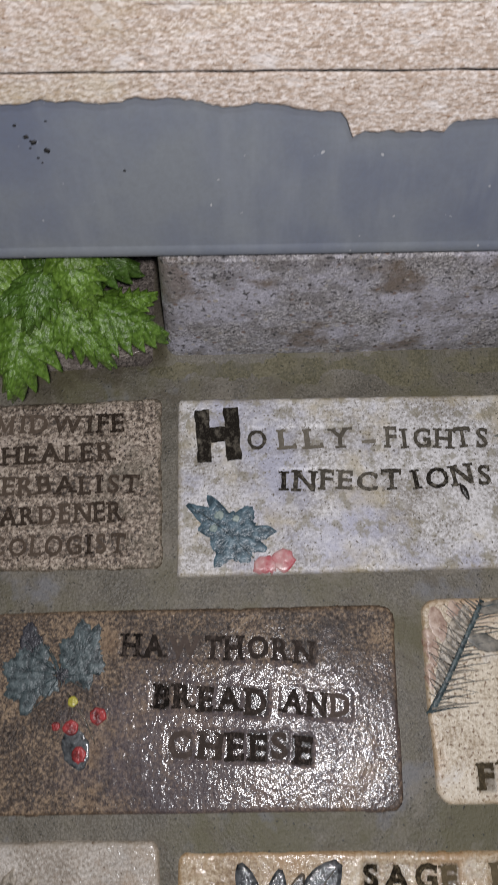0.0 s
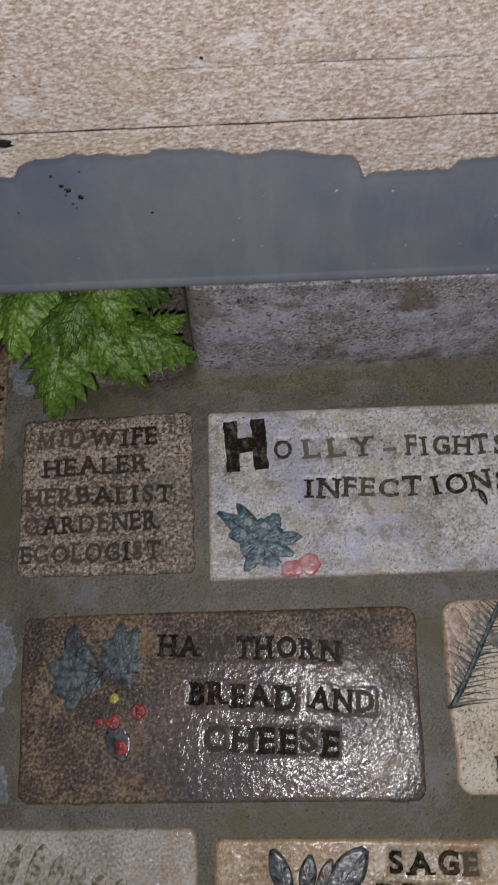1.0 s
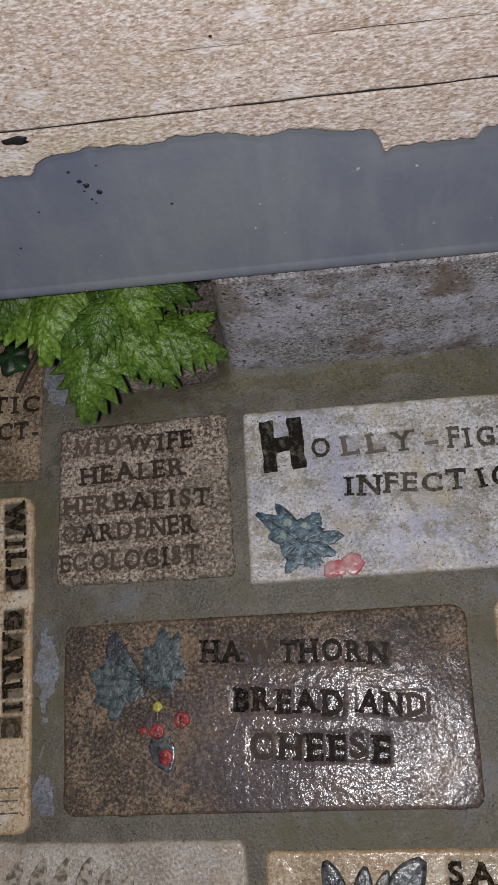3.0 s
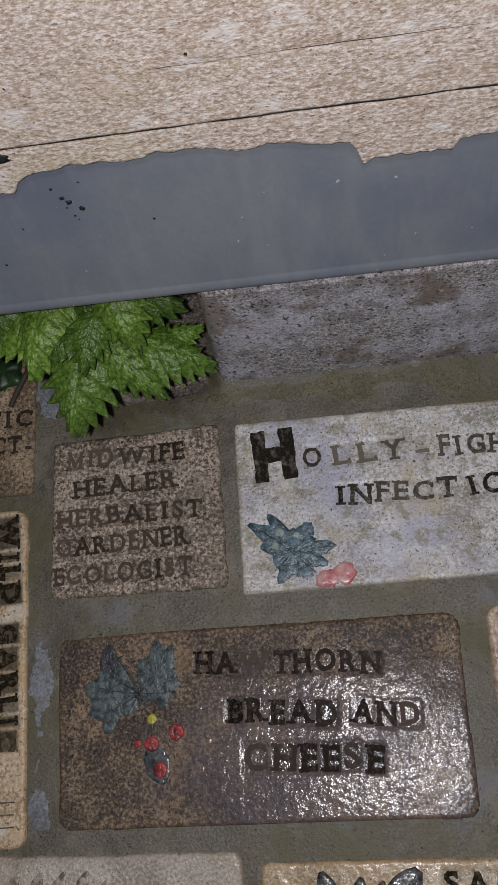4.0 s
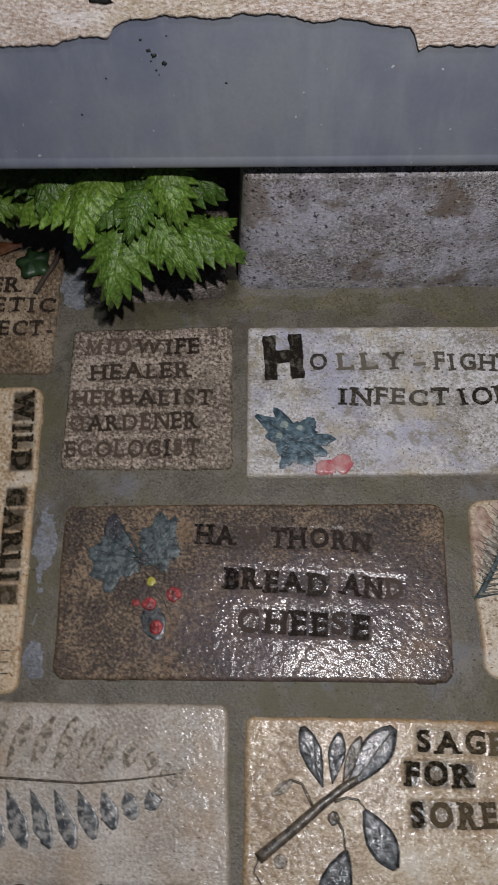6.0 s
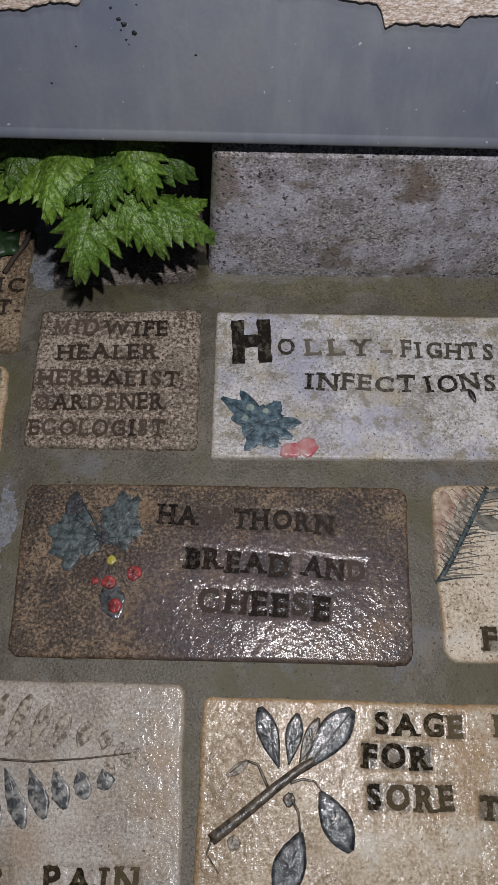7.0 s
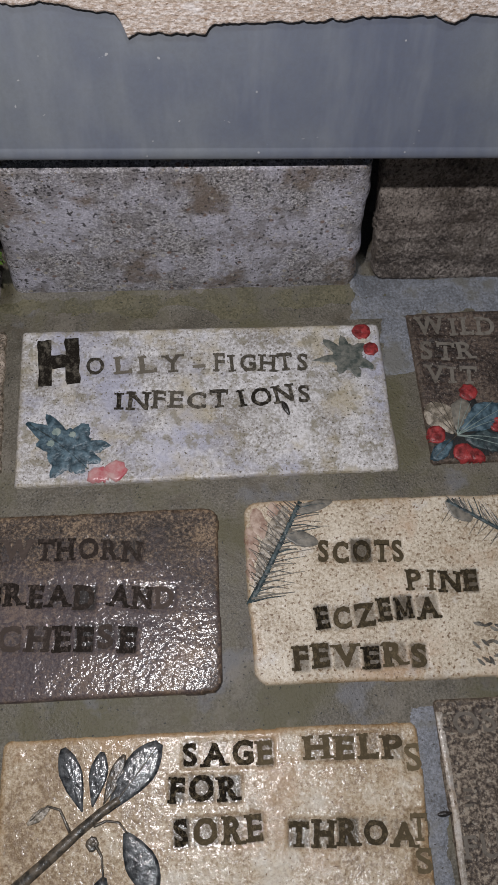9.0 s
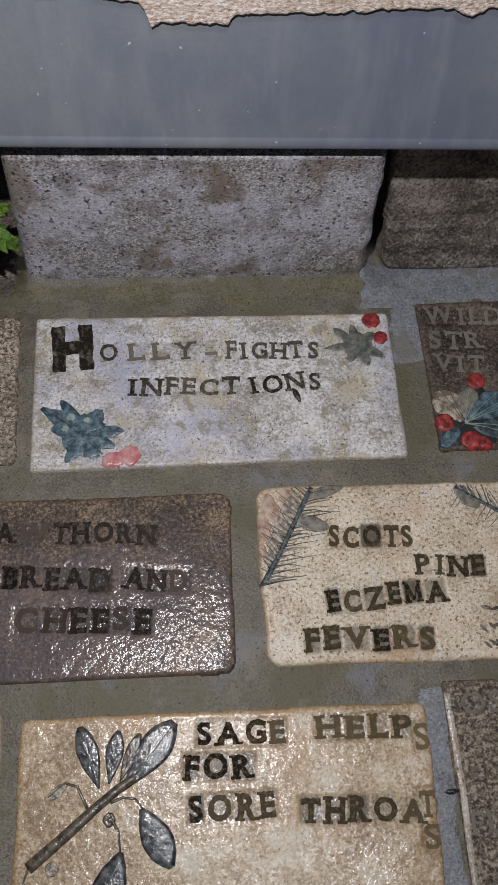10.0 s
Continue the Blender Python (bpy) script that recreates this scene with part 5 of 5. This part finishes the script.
def tube(points, r, material, parent, name):
    bm = bmesh.new()
    rings = []
    for i, p in enumerate(points):
        p = Vector(p)
        d = (Vector(points[min(i + 1, len(points) - 1)]) - Vector(points[max(i - 1, 0)])).normalized()
        s = d.orthogonal().normalized()
        w = d.cross(s)
        rings.append([bm.verts.new((p + (s * math.cos(a) + w * math.sin(a)) * r) * MM) for a in [k * math.pi / 4 for k in range(8)]])
    for p, q in zip(rings, rings[1:]):
        for i in range(8):
            bm.faces.new((p[i], p[(i + 1) % 8], q[(i + 1) % 8], q[i]))
    return part(name, bm, material, parent)


nettle = new("nettle_plant")
nettle.location = (-0.1, 0.245, -0.002)
tagged(nettle, "fresh green stinging nettle sprouting from under the board", "plant")
stem = tube([(0, 0, -3), (1, -4, 30), (0, -16, 62), (-2, -32, 88)], 1.8, STEM_GREEN, nettle, "stem")
stem_b = tube([(0, 0, -3), (-20, 2, 30), (-42, -2, 62)], 1.6, STEM_GREEN, nettle, "stem")
for k, (foot, tip, width, droop, roll, teeth) in enumerate((
        ((-108, 231, 92), (-166, 221, 72), 46, 0.2, 0.2, 8),
        ((-116, 228, 95), (-128, 193, 80), 36, 0.3, 0.1, 7),
        ((-97, 212, 86), (-112, 166, 64), 50, 0.3, -0.1, 8),
        ((-94, 230, 98), (-47, 221, 88), 44, 0.25, 0.1, 8),
        ((-77, 222, 109), (-70, 197, 86), 30, 0.3, 0.1, 6),
        ((-78, 208, 80), (-36, 200, 60), 39, 0.25, -0.1, 8),
        ((-88, 208, 86), (-62, 181, 66), 33, 0.3, 0.15, 7),
        ((-88, 214, 98), (-97, 189, 90), 24, 0.3, -0.3, 6),
        ((-94, 213, 95), (-114, 199, 89), 22, 0.3, 0.3, 6),
        ((-60, 211, 68), (-42, 221, 62), 17, 0.3, 0.1, 6),
        ((-130, 246, 86), (-188, 250, 72), 44, 0.25, 0.1, 8),
        ((-98, 244, 90), (-58, 246, 88), 36, 0.25, 0.1, 7),
        ((-134, 250, 92), (-150, 214, 84), 40, 0.3, 0.1, 7),
        ((-196, 240, 62), (-168, 234, 56), 26, 0.3, 0.2, 6),
        ((-186, 266, 58), (-180, 234, 44), 36, 0.3, 0.0, 7))):
    origin = Vector((-100, 245, -2))
    nettle_leaf(Vector(foot) - origin, Vector(tip) - origin, width, nettle, droop, roll, teeth, k + 1)

# ---- litter by the nettle ----
bm = bmesh.new()
rows_n = 16
for i in range(rows_n):
    t = i / (rows_n - 1)
    w = 7.0 * math.sin(math.pi * min(1, t * 0.9 + 0.08)) + 0.3
    for q in (-1, -0.4, 0.4, 1):
        bm.verts.new(((-240 + 56 * t) * MM, (236 + 8 * t + w * q) * MM, (4.5 + 3.5 * (1 - q * q) + 2 * t) * MM))
bm.verts.ensure_lookup_table()
for i in range(rows_n - 1):
    for q in range(3):
        bm.faces.new([bm.verts[k] for k in (i * 4 + q, i * 4 + q + 1, i * 4 + q + 5, i * 4 + q + 4)])
bmesh.ops.solidify(bm, geom=bm.faces, thickness=0.0006)
dead = part("dead_leaf", bm, DEAD)
tagged(dead, "curled orange-brown dead leaf on the gritty brick", "leaf")

ivy = new("ivy_sprig")
ivy.location = (-0.165, 0.235, 0.0)
tagged(ivy, "small dark green ivy leaf on a brown stalk", "plant")
bm = bmesh.new()
mid = bm.verts.new((0, 0, 0.0068))
rings = []
for k in (0.35, 0.7, 1.0):
    ring = []
    for i in range(40):
        a = 2 * math.pi * i / 40
        r = 10.5 * (1 + 0.15 * math.cos(5 * (a - 0.6)) - 0.16 * math.cos(a - 2.2)) * k
        ring.append(bm.verts.new((r * math.cos(a) * MM, r * math.sin(a) * MM, 0.0068 - 0.0022 * k * k + 0.0004 * math.cos(5 * (a - 0.6)))))
    rings.append(ring)
for i in range(40):
    bm.faces.new((mid, rings[0][i - 1], rings[0][i]))
    for p, q in zip(rings, rings[1:]):
        bm.faces.new((p[i - 1], q[i - 1], q[i], p[i]))
bmesh.ops.recalc_face_normals(bm, faces=bm.faces)
bmesh.ops.solidify(bm, geom=bm.faces, thickness=0.0005)
leaf = part("leaf", bm, IVY_GREEN, ivy)
leaf.location = (-0.012, -0.002, 0.0)
tube([(6, 6, 5), (2, -4, 4), (-4, -14, 3), (-9, -24, 1.5)], 1.7, TWIG, ivy, "stalk")
